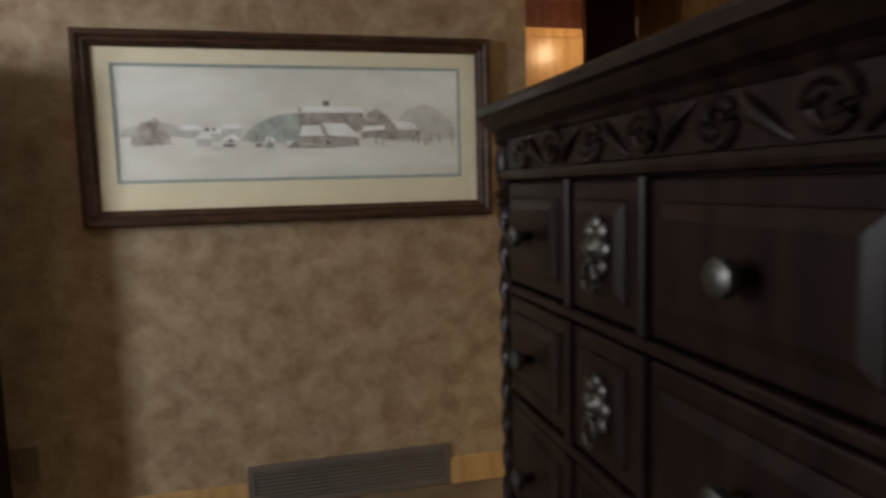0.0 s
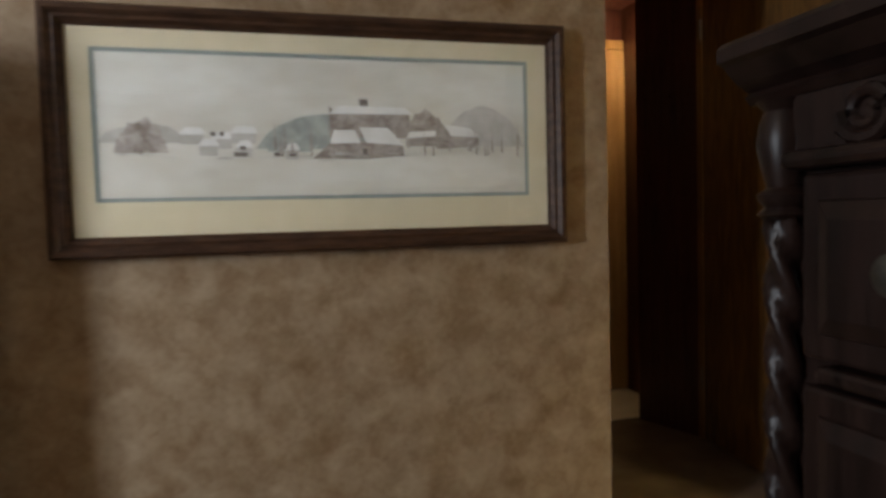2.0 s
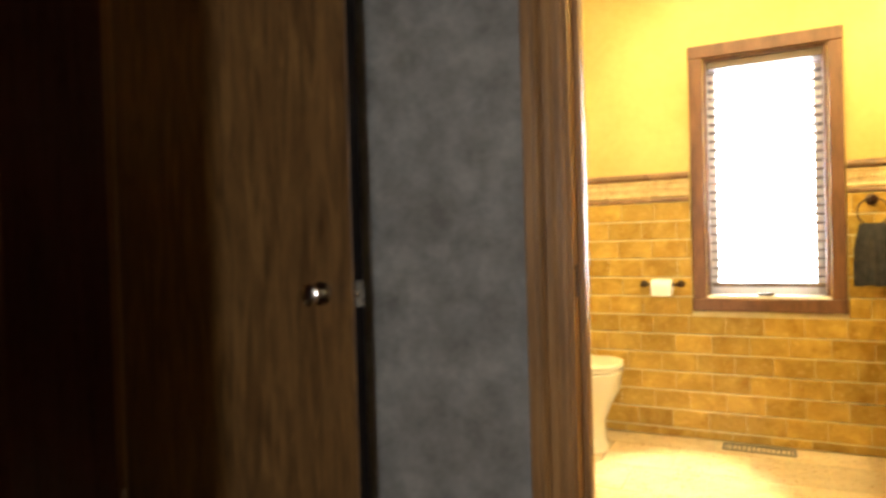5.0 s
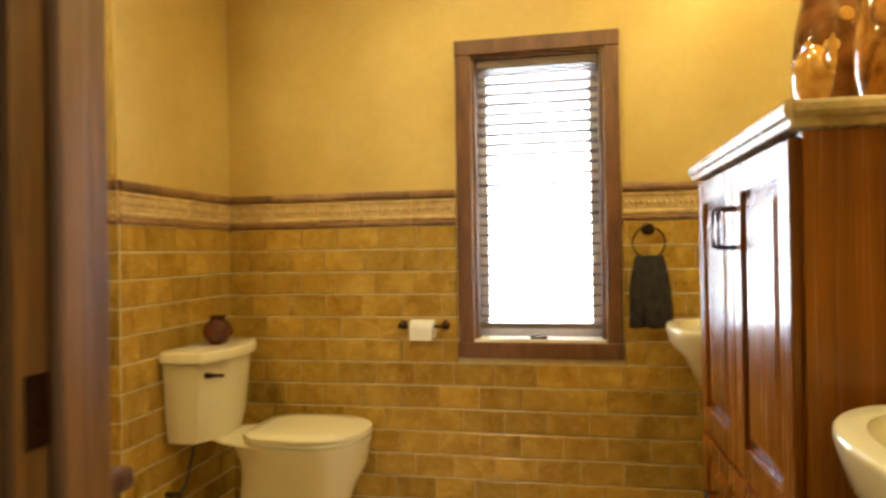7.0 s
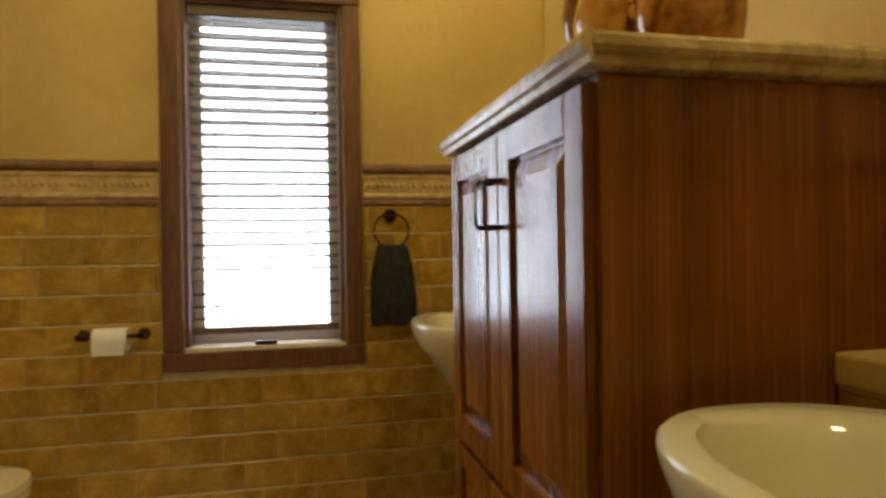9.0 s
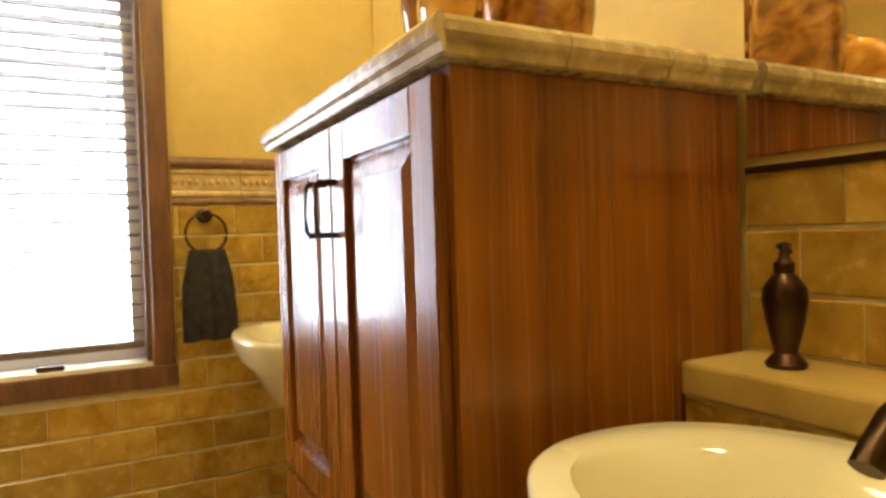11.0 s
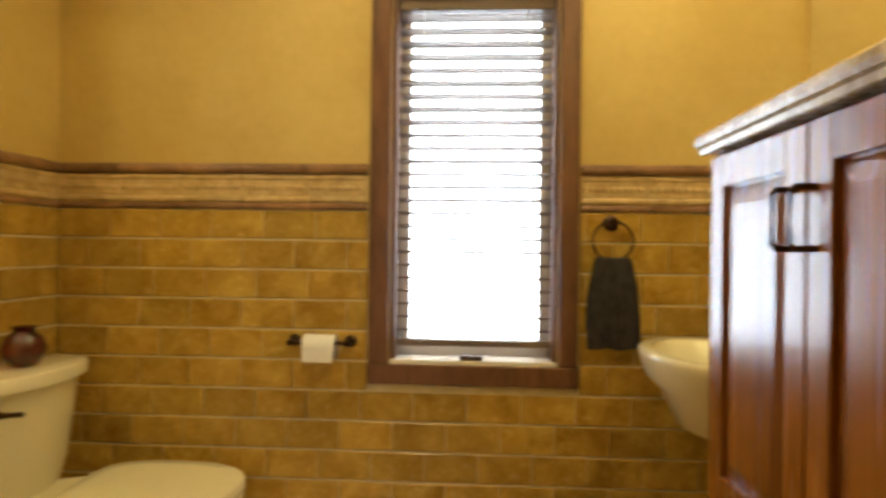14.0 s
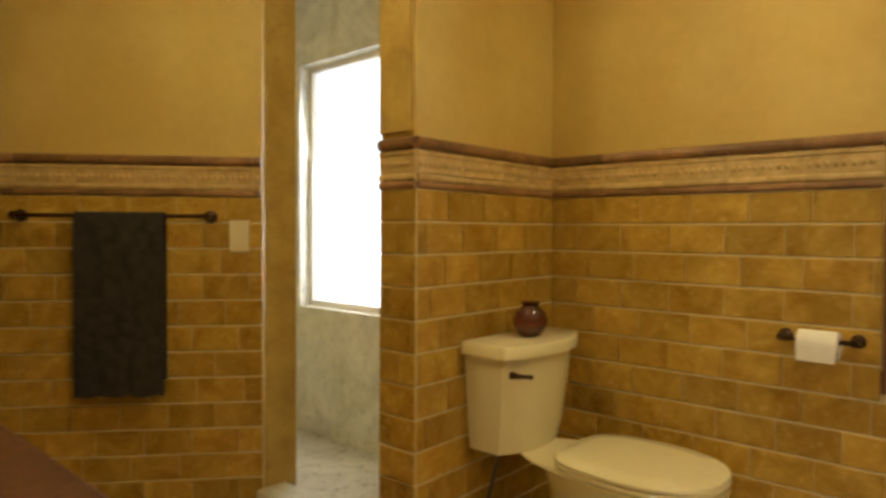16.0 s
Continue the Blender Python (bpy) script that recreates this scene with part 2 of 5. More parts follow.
def part(name, bm, material, parent=None, label="", smooth=False, angle=40):
    me = bpy.data.meshes.new(name)
    if smooth:
        for f in bm.faces:
            f.smooth = True
        for e in bm.edges:
            if len(e.link_faces) == 2 and e.calc_face_angle(0) > radians(angle):
                e.smooth = False
    bm.to_mesh(me)
    bm.free()
    me.materials.append(material)
    ob = new(name, me)
    if parent:
        ob.parent = parent
        if parent.type == "EMPTY":
            ob.matrix_parent_inverse = Matrix.Translation(-parent.location)
    if label:
        tagged(ob, label)
    return ob


def thing(name, base, label, category, group=""):
    e = new(name)
    e.location = base
    e.empty_display_size = 0.1
    return tagged(e, label, category, group)


def structure(name, bm, material, label=""):
    return tagged(part(name, bm, material), label, kind="structure")


def bm_boxes(*boxes, bevel=0.0):
    bm = bmesh.new()
    for b in boxes:
        bm_box(*b, bevel=bevel, bm=bm)
    return bm


def bm_profile(profile, origin, along, out, length, up=(0, 0, 1)):
    """A moulding: profile points (out, up), swept straight from origin."""
    o, a, u, w = Vector(origin), Vector(along).normalized(), Vector(up), Vector(out).normalized()
    rings = [[o + a * s + w * p + u * q for p, q in profile] for s in (0, length)]
    return bm_loft(rings)

# ---- bathroom shell ----
XW = 3.898          # window wall
YT = 3.195          # wall behind the toilet
H = 2.44
WY0, WY1, WZ0, WZ1 = 1.585, 2.107, 0.70, 1.865     # window opening
SY0, SY1 = 4.10, 4.725                               # shower window
structure("wall_east", bm_boxes(
    (XW, 0.70, 0, XW + 0.16, WY0, H), (XW, WY0, 0, XW + 0.16, WY1, WZ0), (XW, WY0, WZ1, XW + 0.16, WY1, H),
    (XW, WY1, 0, XW + 0.16, YT, H)), M_PLASTER, "ochre sponged plaster wall above stone tile")
structure("wall_shower_east", bm_boxes(
    (XW, YT, 0, XW + 0.16, SY0, H), (XW, SY0, 0, XW + 0.16, SY1, 0.66), (XW, SY0, 1.91, XW + 0.16, SY1, H),
    (XW, SY1, 0, XW + 0.16, 5.3, H)), M_MARBLE, "pale travertine shower wall with a bright window")
structure("wall_stub", bm_boxes((3.178, YT, 0, XW, 3.335, H)), M_PLASTER, "short partition wall between toilet and shower")
D0, D1 = Vector((3.205, 4.005, 0)), Vector((2.42, 4.71, 0))     # the slanting towel wall
dn = (D1 - D0).normalized()
dout = Vector((-dn.y, dn.x, 0))
if dout.y > 0:
    dout = -dout


def bm_prism(pts, z0, z1):
    return bm_loft([[(x, y, z0) for x, y in pts], [(x, y, z1) for x, y in pts]])


back = -dout * 0.15
structure("wall_diagonal", bm_prism([(D0.x, D0.y), (D1.x, D1.y), (D1.x + back.x, D1.y + back.y), (D0.x + 0.16, D0.y + 0.11)], 0, H),
          M_PLASTER, "slanting ochre plaster wall with the towel bar")
structure("wall_shower_north", bm_boxes((2.5, 5.3, 0, XW + 0.16, 5.42, H)), M_MARBLE, "pale travertine shower wall")
structure("wall_shower_west", bm_prism([(D1.x + back.x, D1.y + back.y), (2.5, 5.3), (2.38, 5.3), (D1.x, D1.y)], 0, H), M_MARBLE)
structure("wall_closet", bm_prism([(D1.x - 0.02, D1.y), (2.30, 4.05), (2.2, 4.10), (2.30, 4.75)], 0, H), M_PLASTER)
structure("wall_closet_south", bm_boxes((1.87, 4.05, 0, 2.30, 4.15, H)), M_PLASTER)
JY0, JY1 = 1.405, 2.213                                # bathroom doorway, rough opening
XB = 1.75                                             # bedroom face of the wall, 0.12 thick
structure("wall_west", bm_boxes((XB, JY1, 0, 1.87, 4.05, H), (XB, JY0, 2.06, 1.87, JY1, H), (XB, 0.70, 0, 1.87, JY0, H)),
          M_PLASTER, "ochre plaster wall with the bathroom doorway")
structure("wall_south", bm_boxes((1.87, 0.70, 0, XW, 0.845, H)), M_PLASTER, "ochre plaster wall behind the basins")
structure("floor", bm_boxes((1.75, 0.70, -0.12, 4.06, 5.42, -0.008)), M_GROUT, "pale grout bed of the stone tile floor")
structure("ceiling", bm_boxes((1.75, 0.70, H, 4.06, 5.42, H + 0.12)), M_CEIL, "cream painted ceiling")
structure("shower_floor", bm_boxes((3.18, 3.335, -0.008, XW, 5.3, 0.012)), M_MARBLE, "pale travertine shower floor")
structure("shower_curb", bm_box(3.168, 3.338, 0.012, 3.30, 4.0, 0.10, 0.012), M_MARBLE, "pale stone shower curb")
structure("pillar_trim", bm_box(3.212, 3.990, 0, 3.345, 4.003, H, 0.003), M_PILLAR, "travertine edge of the shower opening")
structure("stub_edge", bm_box(3.166, YT + 0.012, 1.34, 3.178, 3.334, H, 0.003), M_PILLAR, "travertine edge above the tile")

# ---- bathroom window ----
win = tagged(thing("window_1", (XW, 1.85, WZ0), "tall casement window with dark stained casing", "window"), kind="structure")
cx0 = XW - 0.022
part("window_frame", bm_boxes((cx0, 1.523, 0.70, XW, 1.583, 1.865), (cx0, 2.109, 0.70, XW, 2.172, 1.865),
                              (cx0 - 0.002, 1.521, 1.865, XW, 2.174, 1.928), (cx0 - 0.002, 1.520, 0.636, XW, 2.175, 0.70), bevel=0.005), M_WINWOOD, win)
part("jamb_lining", bm_boxes((XW + 0.001, WY0 - 0.001, WZ0, XW + 0.11, WY0 + 0.014, WZ1), (XW + 0.001, WY1 - 0.014, WZ0, XW + 0.11, WY1 + 0.001, WZ1),
                             (XW + 0.001, WY0 + 0.014, WZ1 - 0.014, XW + 0.11, WY1 - 0.014, WZ1)), M_WINWOOD, win)
part("window_sill", bm_box(XW - 0.018, WY0 + 0.001, WZ0 - 0.006, XW + 0.11, WY1 - 0.001, WZ0 + 0.012, 0.004), M_VINYL, win, "pale sill below the blind")
part("sash", bm_boxes((XW + 0.095, WY0 + 0.014, WZ0 + 0.012, XW + 0.12, WY0 + 0.05, WZ1 - 0.014), (XW + 0.095, WY1 - 0.05, WZ0 + 0.012, XW + 0.12, WY1 - 0.014, WZ1 - 0.014),
                      (XW + 0.095, WY0 + 0.05, WZ0 + 0.012, XW + 0.12, WY1 - 0.05, WZ0 + 0.05), (XW + 0.095, WY0 + 0.05, WZ1 - 0.05, XW + 0.12, WY1 - 0.05, WZ1 - 0.014)), M_VINYL, win)
pane = part("pane", bm_box(XW + 0.105, WY0 + 0.05, WZ0 + 0.05, XW + 0.109, WY1 - 0.05, WZ1 - 0.05), M_PANE, win)
pane.visible_shadow = False
crank = part("crank_handle", bm_box(XW - 0.006, 1.815, WZ0 + 0.012, XW + 0.03, 1.885, WZ0 + 0.026, 0.005), M_BRONZE, win, "folded bronze window crank")

blind = thing("window_blind", (XW + 0.04, 1.85, WZ1), "lowered wooden slat blind with open slats in the window", "blind")
part("head_rail", bm_box(XW + 0.012, WY0 + 0.018, WZ1 - 0.05, XW + 0.07, WY1 - 0.018, WZ1 - 0.016, 0.003), M_SLAT, blind)
part("bottom_rail", bm_box(XW + 0.018, WY0 + 0.02, 0.752, XW + 0.066, WY1 - 0.02, 0.772, 0.004), M_SLAT, blind)
slat_me = None
z = 0.80
while z < WZ1 - 0.06:
    if slat_me is None:
        b = bmesh.new()
        rings = []
        for yy in (WY0 + 0.02, WY1 - 0.02):
            top = [(-0.025 + 0.0125 * i, 0.0035 * (1 - ((i - 2) / 2) ** 2)) for i in range(5)]
            rings.append([(dx, yy, dz + 0.0015) for dx, dz in top] + [(dx, yy, dz - 0.0015) for dx, dz in top[::-1]])
        b.free()
        first = part("slat", bm_loft(rings), M_SLAT, blind)
        slat_me = first.data
        ob = first
    else:
        ob = new("slat", slat_me)
        ob.parent = blind
        ob.matrix_parent_inverse = Matrix.Translation(-blind.location)
    ob.matrix_basis = pose(XW + 0.042, 0, z, 0, 7 + random.uniform(-2.5, 2.5), 0)
    z += 0.0415
for yy in (1.68, 2.01):
    for xx in (XW + 0.016, XW + 0.068):
        part("ladder_cord", bm_tube([(xx, yy, 0.765), (xx, yy, WZ1 - 0.03)], 0.0012, 6), M_VINYL, blind)

structure("backdrop", bm_boxes((6.5, -3, -1.5, 6.55, 9, 3.15)), M_BACKDROP, "white overcast glare outside the windows")

# shower window, plain stone reveal and a frosted pane
sw = tagged(thing("window_2", (XW, 4.5, 0.66), "bright window in the travertine shower wall", "window"), kind="structure")
part("window_frame", bm_boxes((XW + 0.06, SY0, 0.66, XW + 0.10, SY0 + 0.03, 1.91), (XW + 0.06, SY1 - 0.03, 0.66, XW + 0.10, SY1, 1.91),
                              (XW + 0.06, SY0 + 0.03, 0.66, XW + 0.10, SY1 - 0.03, 0.69), (XW + 0.06, SY0 + 0.03, 1.88, XW + 0.10, SY1 - 0.03, 1.91)), M_VINYL, sw)
pane = part("pane", bm_box(XW + 0.078, SY0 + 0.03, 0.69, XW + 0.082, SY1 - 0.03, 1.88), M_FROST, sw)
pane.visible_shadow = False

# ---- bathroom doorway ----
dj = tagged(thing("door_1", (XB, 1.85, 0), "stained wooden casing of the bathroom doorway", "doorway"), kind="structure")
part("jamb", bm_boxes((XB + 0.001, JY1 - 0.022, 0, 1.869, JY1 + 0.001, 2.04)), M_TRIMWOOD, dj)
part("jamb", bm_boxes((XB + 0.001, JY0 - 0.001, 0, 1.869, JY0 + 0.022, 2.04)), M_TRIMWOOD, dj)
part("head_jamb", bm_boxes((XB + 0.001, JY0 - 0.001, 2.04, 1.869, JY1 + 0.001, 2.061)), M_TRIMWOOD, dj)
part("door_stop", bm_box(XB + 0.04, JY1 - 0.036, 0, XB + 0.075, JY1 - 0.022, 2.04, 0.003), M_TRIMWOOD, dj)
casing = [(0, 0), (0.010, 0), (0.013, 0.006), (0.013, 0.018), (0.018, 0.024), (0.018, 0.038), (0.013, 0.044), (0.020, 0.050), (0.020, 0.058), (0.012, 0.062), (0.012, 0.083), (0.006, 0.086), (0, 0.086)]
part("casing", bm_profile(casing, (XB, JY1 - 0.012, 0), (0, 0, 1), (-1, 0, 0), 2.05, (0, 1, 0)), M_TRIMWOOD, dj)
part("casing", bm_profile(casing, (XB, JY0 + 0.012, 0), (0, 0, 1), (-1, 0, 0), 2.05, (0, -1, 0)), M_TRIMWOOD, dj)
part("head_casing", bm_profile(casing, (XB, JY0 - 0.074, 2.05), (0, 1, 0), (-1, 0, 0), JY1 - JY0 + 0.148, (0, 0, 1)), M_TRIMWOOD, dj)
part("inner_casing", bm_profile(casing, (1.87, JY1 - 0.012, 0), (0, 0, 1), (1, 0, 0), 2.05, (0, 1, 0)), M_TRIMWOOD, dj)
part("strike_plate", bm_box(XB + 0.012, JY1 - 0.025, 0.90, XB + 0.036, JY1 - 0.0215, 0.965, 0.001), M_BRONZE, dj, "dark bronze strike plate")

# ---- cabinet between the basins ----
CX0, CX1, CY1, CY0 = 2.428, 3.205, 1.354, 0.86
cab = thing("linen_cabinet", (2.83, 1.1, 0), "tall cherry-stained cabinet with two raised-panel doors", "cabinet")
part("body", bm_boxes((CX0, CY0, 0.08, CX1, CY1 - 0.022, 1.256), (CX0 + 0.03, CY0, 0, CX1 - 0.03, CY1 - 0.06, 0.08), bevel=0.002), M_CHERRY, cab)
part("face_frame", bm_boxes((CX0 - 0.003, CY1 - 0.0215, 0.0, CX0 + 0.028, CY1 - 0.004, 1.255), (CX1 - 0.028, CY1 - 0.0215, 0.0, CX1 + 0.003, CY1 - 0.004, 1.255),
                            (CX0 + 0.028, CY1 - 0.0215, 0.555, CX1 - 0.028, CY1 - 0.006, 0.585)), M_CHERRY, cab)


def panel_door(x0, x1, z0, z1, y, parent, stile=0.062):
    """A frame-and-raised-panel door facing +y."""
    d = part("door", bm_boxes((x0, y - 0.02, z0, x0 + stile, y, z1), (x1 - stile, y - 0.02, z0, x1, y, z1),
                              (x0 + stile, y - 0.02, z0, x1 - stile, y, z0 + stile), (x0 + stile, y - 0.02, z1 - stile, x1 - stile, y, z1), bevel=0.003), M_CHERRY, parent)
    a, b, c, e = x0 + stile, x1 - stile, z0 + stile, z1 - stile
    r = lambda k, yy: [(a + k, yy, c + k), (b - k, yy, c + k), (b - k, yy, e - k), (a + k, yy, e - k)]
    part("raised_panel", bm_loft([r(-0.004, y - 0.018), r(-0.004, y - 0.012), r(0.004, y - 0.013), r(0.034, y - 0.004), r(0.036, y - 0.003)]), M_CHERRY, d)
    return d


def pull(x, z0, z1, y, parent):
    pts = [(x, y, z0), (x, y + 0.03, z0), (x, y + 0.036, z0 + 0.008), (x, y + 0.036, z1 - 0.008), (x, y + 0.03, z1), (x, y, z1)]
    part("handle", bm_tube(pts, 0.0048, 8), M_BRONZE, parent, "dark bronze bar handle", True)


mid = (CX0 + CX1) / 2
dl = panel_door(CX0 + 0.012, mid - 0.003, 0.575, 1.246, CY1 + 0.014, cab)
dr = panel_door(mid + 0.003, CX1 - 0.012, 0.575, 1.246, CY1 + 0.014, cab)
pull(mid - 0.028, 1.066, 1.152, CY1 + 0.014, dl)
pull(mid + 0.028, 1.066, 1.152, CY1 + 0.014, dr)
for z0, z1 in ((0.10, 0.325), (0.335, 0.56)):
    dd = panel_door(CX0 + 0.012, CX1 - 0.012, z0, z1, CY1 + 0.014, cab, 0.05)
    dd.name = "drawer"
    for hx in (mid - 0.16, mid + 0.16):
        zc = (z0 + z1) / 2
        part("handle", bm_tube([(hx - 0.04, CY1 + 0.014, zc), (hx - 0.04, CY1 + 0.046, zc), (hx + 0.04, CY1 + 0.046, zc), (hx + 0.04, CY1 + 0.014, zc)], 0.0048, 8), M_BRONZE, dd, "dark bronze bar handle")
def bm_slab(x0, y0, x1, y1, z0, prof):
    """A slab whose free edges follow a profile of (inset, height)."""
    return bm_loft([[(x0 + k, y0, z0 + h), (x1 - k, y0, z0 + h), (x1 - k, y1 - k, z0 + h), (x0 + k, y1 - k, z0 + h)] for k, h in prof])


ct = thing("cabinet_top", (2.83, 1.12, 1.2565), "mottled travertine slab with moulded edge pieces on the cabinet", "stone slab")
part("slab", bm_slab(2.404, 0.862, 3.220, 1.374, 1.2565, [(0, 0), (0, 0.0435), (0.002, 0.0452)]), M_SLAB, ct)
EDGE = [(0, 0.001), (0.004, 0.001), (0.006, 0.012), (0.012, 0.017), (0.015, 0.024), (0.0135, 0.036), (0.008, 0.043), (0, 0.0448)]
for k in range(3):
    part("edge_piece", bm_profile(EDGE, (2.4038, 0.864 + k * 0.170, 1.2565), (0, 1, 0), (-1, 0, 0), 0.1685 if k < 2 else 0.172), M_SLAB2, ct)
    part("edge_piece", bm_profile(EDGE, (3.2202, 0.864 + k * 0.170, 1.2565), (0, 1, 0), (1, 0, 0), 0.1685 if k < 2 else 0.172), M_SLAB2, ct)
for k in range(5):
    part("edge_piece", bm_profile(EDGE, (2.390 + k * 0.169, 1.3742, 1.2565), (1, 0, 0), (0, 1, 0), 0.1675), M_SLAB2, ct)

# ---- ledge, mirror, wall behind the basins ----
structure("ledge", bm_box(1.872, 0.847, 0.0, CX0 - 0.004, 0.984, 0.824), M_GROUT, "tiled low wall behind the basin")
structure("ledge_cap", bm_box(1.872, 0.847, 0.825, CX0 - 0.004, 0.998, 0.874, 0.006), M_PILLAR, "honey stone cap of the ledge")
structure("ledge_far", bm_box(CX1 + 0.004, 0.847, 0.0, XW - 0.012, 0.984, 0.824), M_GROUT, "tiled low wall behind the far basin")
structure("ledge_cap_far", bm_box(CX1 + 0.004, 0.847, 0.825, XW - 0.012, 0.998, 0.874, 0.006), M_PILLAR, "honey stone cap of the ledge")


def wall_mirror(x0, x1):
    m = thing("wall_mirror", ((x0 + x1) / 2, 0.85, 1.14), "frameless wall mirror above the basin", "mirror", "mirrors over the basins")
    part("glass", bm_box(x0, 0.8465, 1.16, x1, 0.853, 2.05, 0.0012, 1), M_MIRROR, m)
    part("bottom_channel", bm_box(x0, 0.8466, 1.136, x1, 0.858, 1.147, 0.001, 1), M_BRONZE, m)


wall_mirror(1.90, 2.420)
wall_mirror(3.245, 3.86)


# ---- basins ----
def basin(cx, cy, dz):
    s = thing("pedestal_basin", (cx, cy, 0), "bisque glazed oval pedestal basin", "sink", "pair of basins")
    A, B = 0.268, 0.19
    prof = [(0.30, 0.30, 0.655), (0.55, 0.52, 0.68), (0.78, 0.74, 0.768), (0.93, 0.92, 0.80), (0.985, 0.985, 0.84), (1.0, 1.0, 0.855), (0.995, 0.995, 0.864), (0.975, 0.97, 0.868),
            (0.84, 0.80, 0.866), (0.79, 0.73, 0.857), (0.73, 0.66, 0.82), (0.60, 0.53, 0.765), (0.35, 0.32, 0.768), (0.08, 0.08, 0.728)]
    part("bowl", bm_loft([[(px, py if py > cy else cy + (py - cy) * 1.10, pz) for px, py, pz in ring(cx, cy + (0.022 if i > 8 else 0), z + dz, A * a, B * b, 56, 2.3)] for i, (a, b, z) in enumerate(prof)]), M_CERAMIC, s, "", True, 60)
    part("drain", bm_lathe(cx, cy + 0.022, [(0.022, 0.7275 + dz), (0.024, 0.7295 + dz), (0.018, 0.7315 + dz), (0.004, 0.731 + dz)], 20), M_BRONZE, s, "", True)
    part("pedestal", bm_loft([ring(cx, cy - 0.085, z, a, b, 32, 2.6) for a, b, z in ((0.13, 0.10, 0.0), (0.13, 0.10, 0.03), (0.10, 0.085, 0.08), (0.085, 0.08, 0.3), (0.085, 0.08, 0.5), (0.10, 0.085, 0.665 + dz))]), M_CERAMIC, s, "", True)
    return s


def faucet(cx, cy, dz):
    f = thing("faucet", (cx, cy, 0.84 + dz), "oil-rubbed bronze faucet with a short curved spout", "faucet", "basin faucets")
    part("base", bm_lathe(cx, cy, [(0.034, 0.838 + dz), (0.034, 0.850 + dz), (0.026, 0.858 + dz), (0.022, 0.872 + dz), (0.026, 0.895 + dz), (0.027, 0.915 + dz), (0.020, 0.93 + dz), (0.022, 0.938 + dz), (0.016, 0.946 + dz), (0.008, 0.95 + dz)], 24), M_BRONZE, f, "", True)
    part("spout", bm_tube([(cx, cy, 0.905 + dz), (cx, cy + 0.03, 0.912 + dz), (cx, cy + 0.065, 0.902 + dz), (cx, cy + 0.095, 0.882 + dz), (cx, cy + 0.108, 0.868 + dz)], [0.018, 0.017, 0.015, 0.0135, 0.0145], 16), M_BRONZE, f, "", True)
    part("lever", bm_tube([(cx, cy, 0.946 + dz), (cx - 0.004, cy + 0.004, 0.966 + dz), (cx - 0.012, cy + 0.012, 0.984 + dz), (cx - 0.018, cy + 0.022, 0.992 + dz)], [0.008, 0.007, 0.008, 0.010], 10), M_BRONZE, f, "", True)
    part("pull_rod", bm_tube([(cx, cy - 0.026, 0.90 + dz), (cx, cy - 0.026, 0.945 + dz), (cx, cy - 0.026, 0.952 + dz)], [0.003, 0.003, 0.006], 8), M_BRONZE, f, "", True)


basin(2.09, 1.216, -0.038)
faucet(2.095, 1.035, -0.018)
basin(3.56, 1.215, -0.060)
faucet(3.56, 1.06, -0.038)


def soap(cx, cy, zb):
    s = thing("soap_dispenser", (cx, cy, zb), "shiny dark bronze soap pump bottle on the stone ledge", "soap dispenser")
    part("bottle", bm_lathe(cx, cy, [(0.0240, zb), (0.0256, zb + 0.0053), (0.0208, zb + 0.0123), (0.0144, zb + 0.0194), (0.0168, zb + 0.0308), (0.0240, zb + 0.0616), (0.0280, zb + 0.0880), (0.0264, zb + 0.1038), (0.0160, zb + 0.1188), (0.0112, zb + 0.1232)], 28), M_BRONZE, s, "", True)
    part("collar", bm_lathe(cx, cy, [(0.0112, zb + 0.1223), (0.0128, zb + 0.1258), (0.0128, zb + 0.1364), (0.0080, zb + 0.1408), (0.0056, zb + 0.1514), (0.0096, zb + 0.1558), (0.0096, zb + 0.1602), (0.0032, zb + 0.1637)], 20), M_BRONZE, s, "", True)
    part("nozzle", bm_tube([(cx, cy, zb + 0.1566), (cx - 0.012, cy + 0.012, zb + 0.1566), (cx - 0.022, cy + 0.022, zb + 0.1514)], 0.004, 8), M_BRONZE, s, "", True)


soap(2.314, 0.925, 0.874)


# ---- glass ornaments on the cabinet ----
def ornament_fish(cx, cy, zb):
    f = thing("glass_fish", (cx, cy, zb), "amber blown-glass fish ornament on the stone slab", "ornament")
    rings = []
    for k in range(13):
        u = k / 12
        h = 0.052 * math.sin(math.pi * min(1, u * 1.08)) ** 0.7 + 0.006
        w = 0.026 * math.sin(math.pi * min(1, u * 1.05)) ** 0.7 + 0.004
        xx = cx - 0.085 + 0.15 * u
        rings.append([(xx, cy + w * math.cos(2 * math.pi * i / 20), zb + 0.056 + h * math.sin(2 * math.pi * i / 20)) for i in range(20)])
    part("body", bm_loft(rings), M_AMBER, f, "", True)
    part("tail", bm_loft([[(cx - 0.07 - 0.018 * k, cy + 0.006 * math.cos(2 * math.pi * i / 12), zb + 0.075 + (0.012 + 0.010 * k) * math.sin(2 * math.pi * i / 12)) for i in range(12)] for k in range(3)]), M_AMBER, f, "", True)
    part("foot", bm_lathe(cx - 0.02, cy, [(0.032, zb), (0.03, zb + 0.008), (0.014, zb + 0.016), (0.012, zb + 0.022)], 20), M_AMBER, f, "", True)
    part("fin", bm_tube([(cx - 0.03, cy, zb + 0.10), (cx + 0.0, cy, zb + 0.118), (cx + 0.04, cy, zb + 0.105)], [0.006, 0.009, 0.004], 8), M_AMBER, f, "", True)


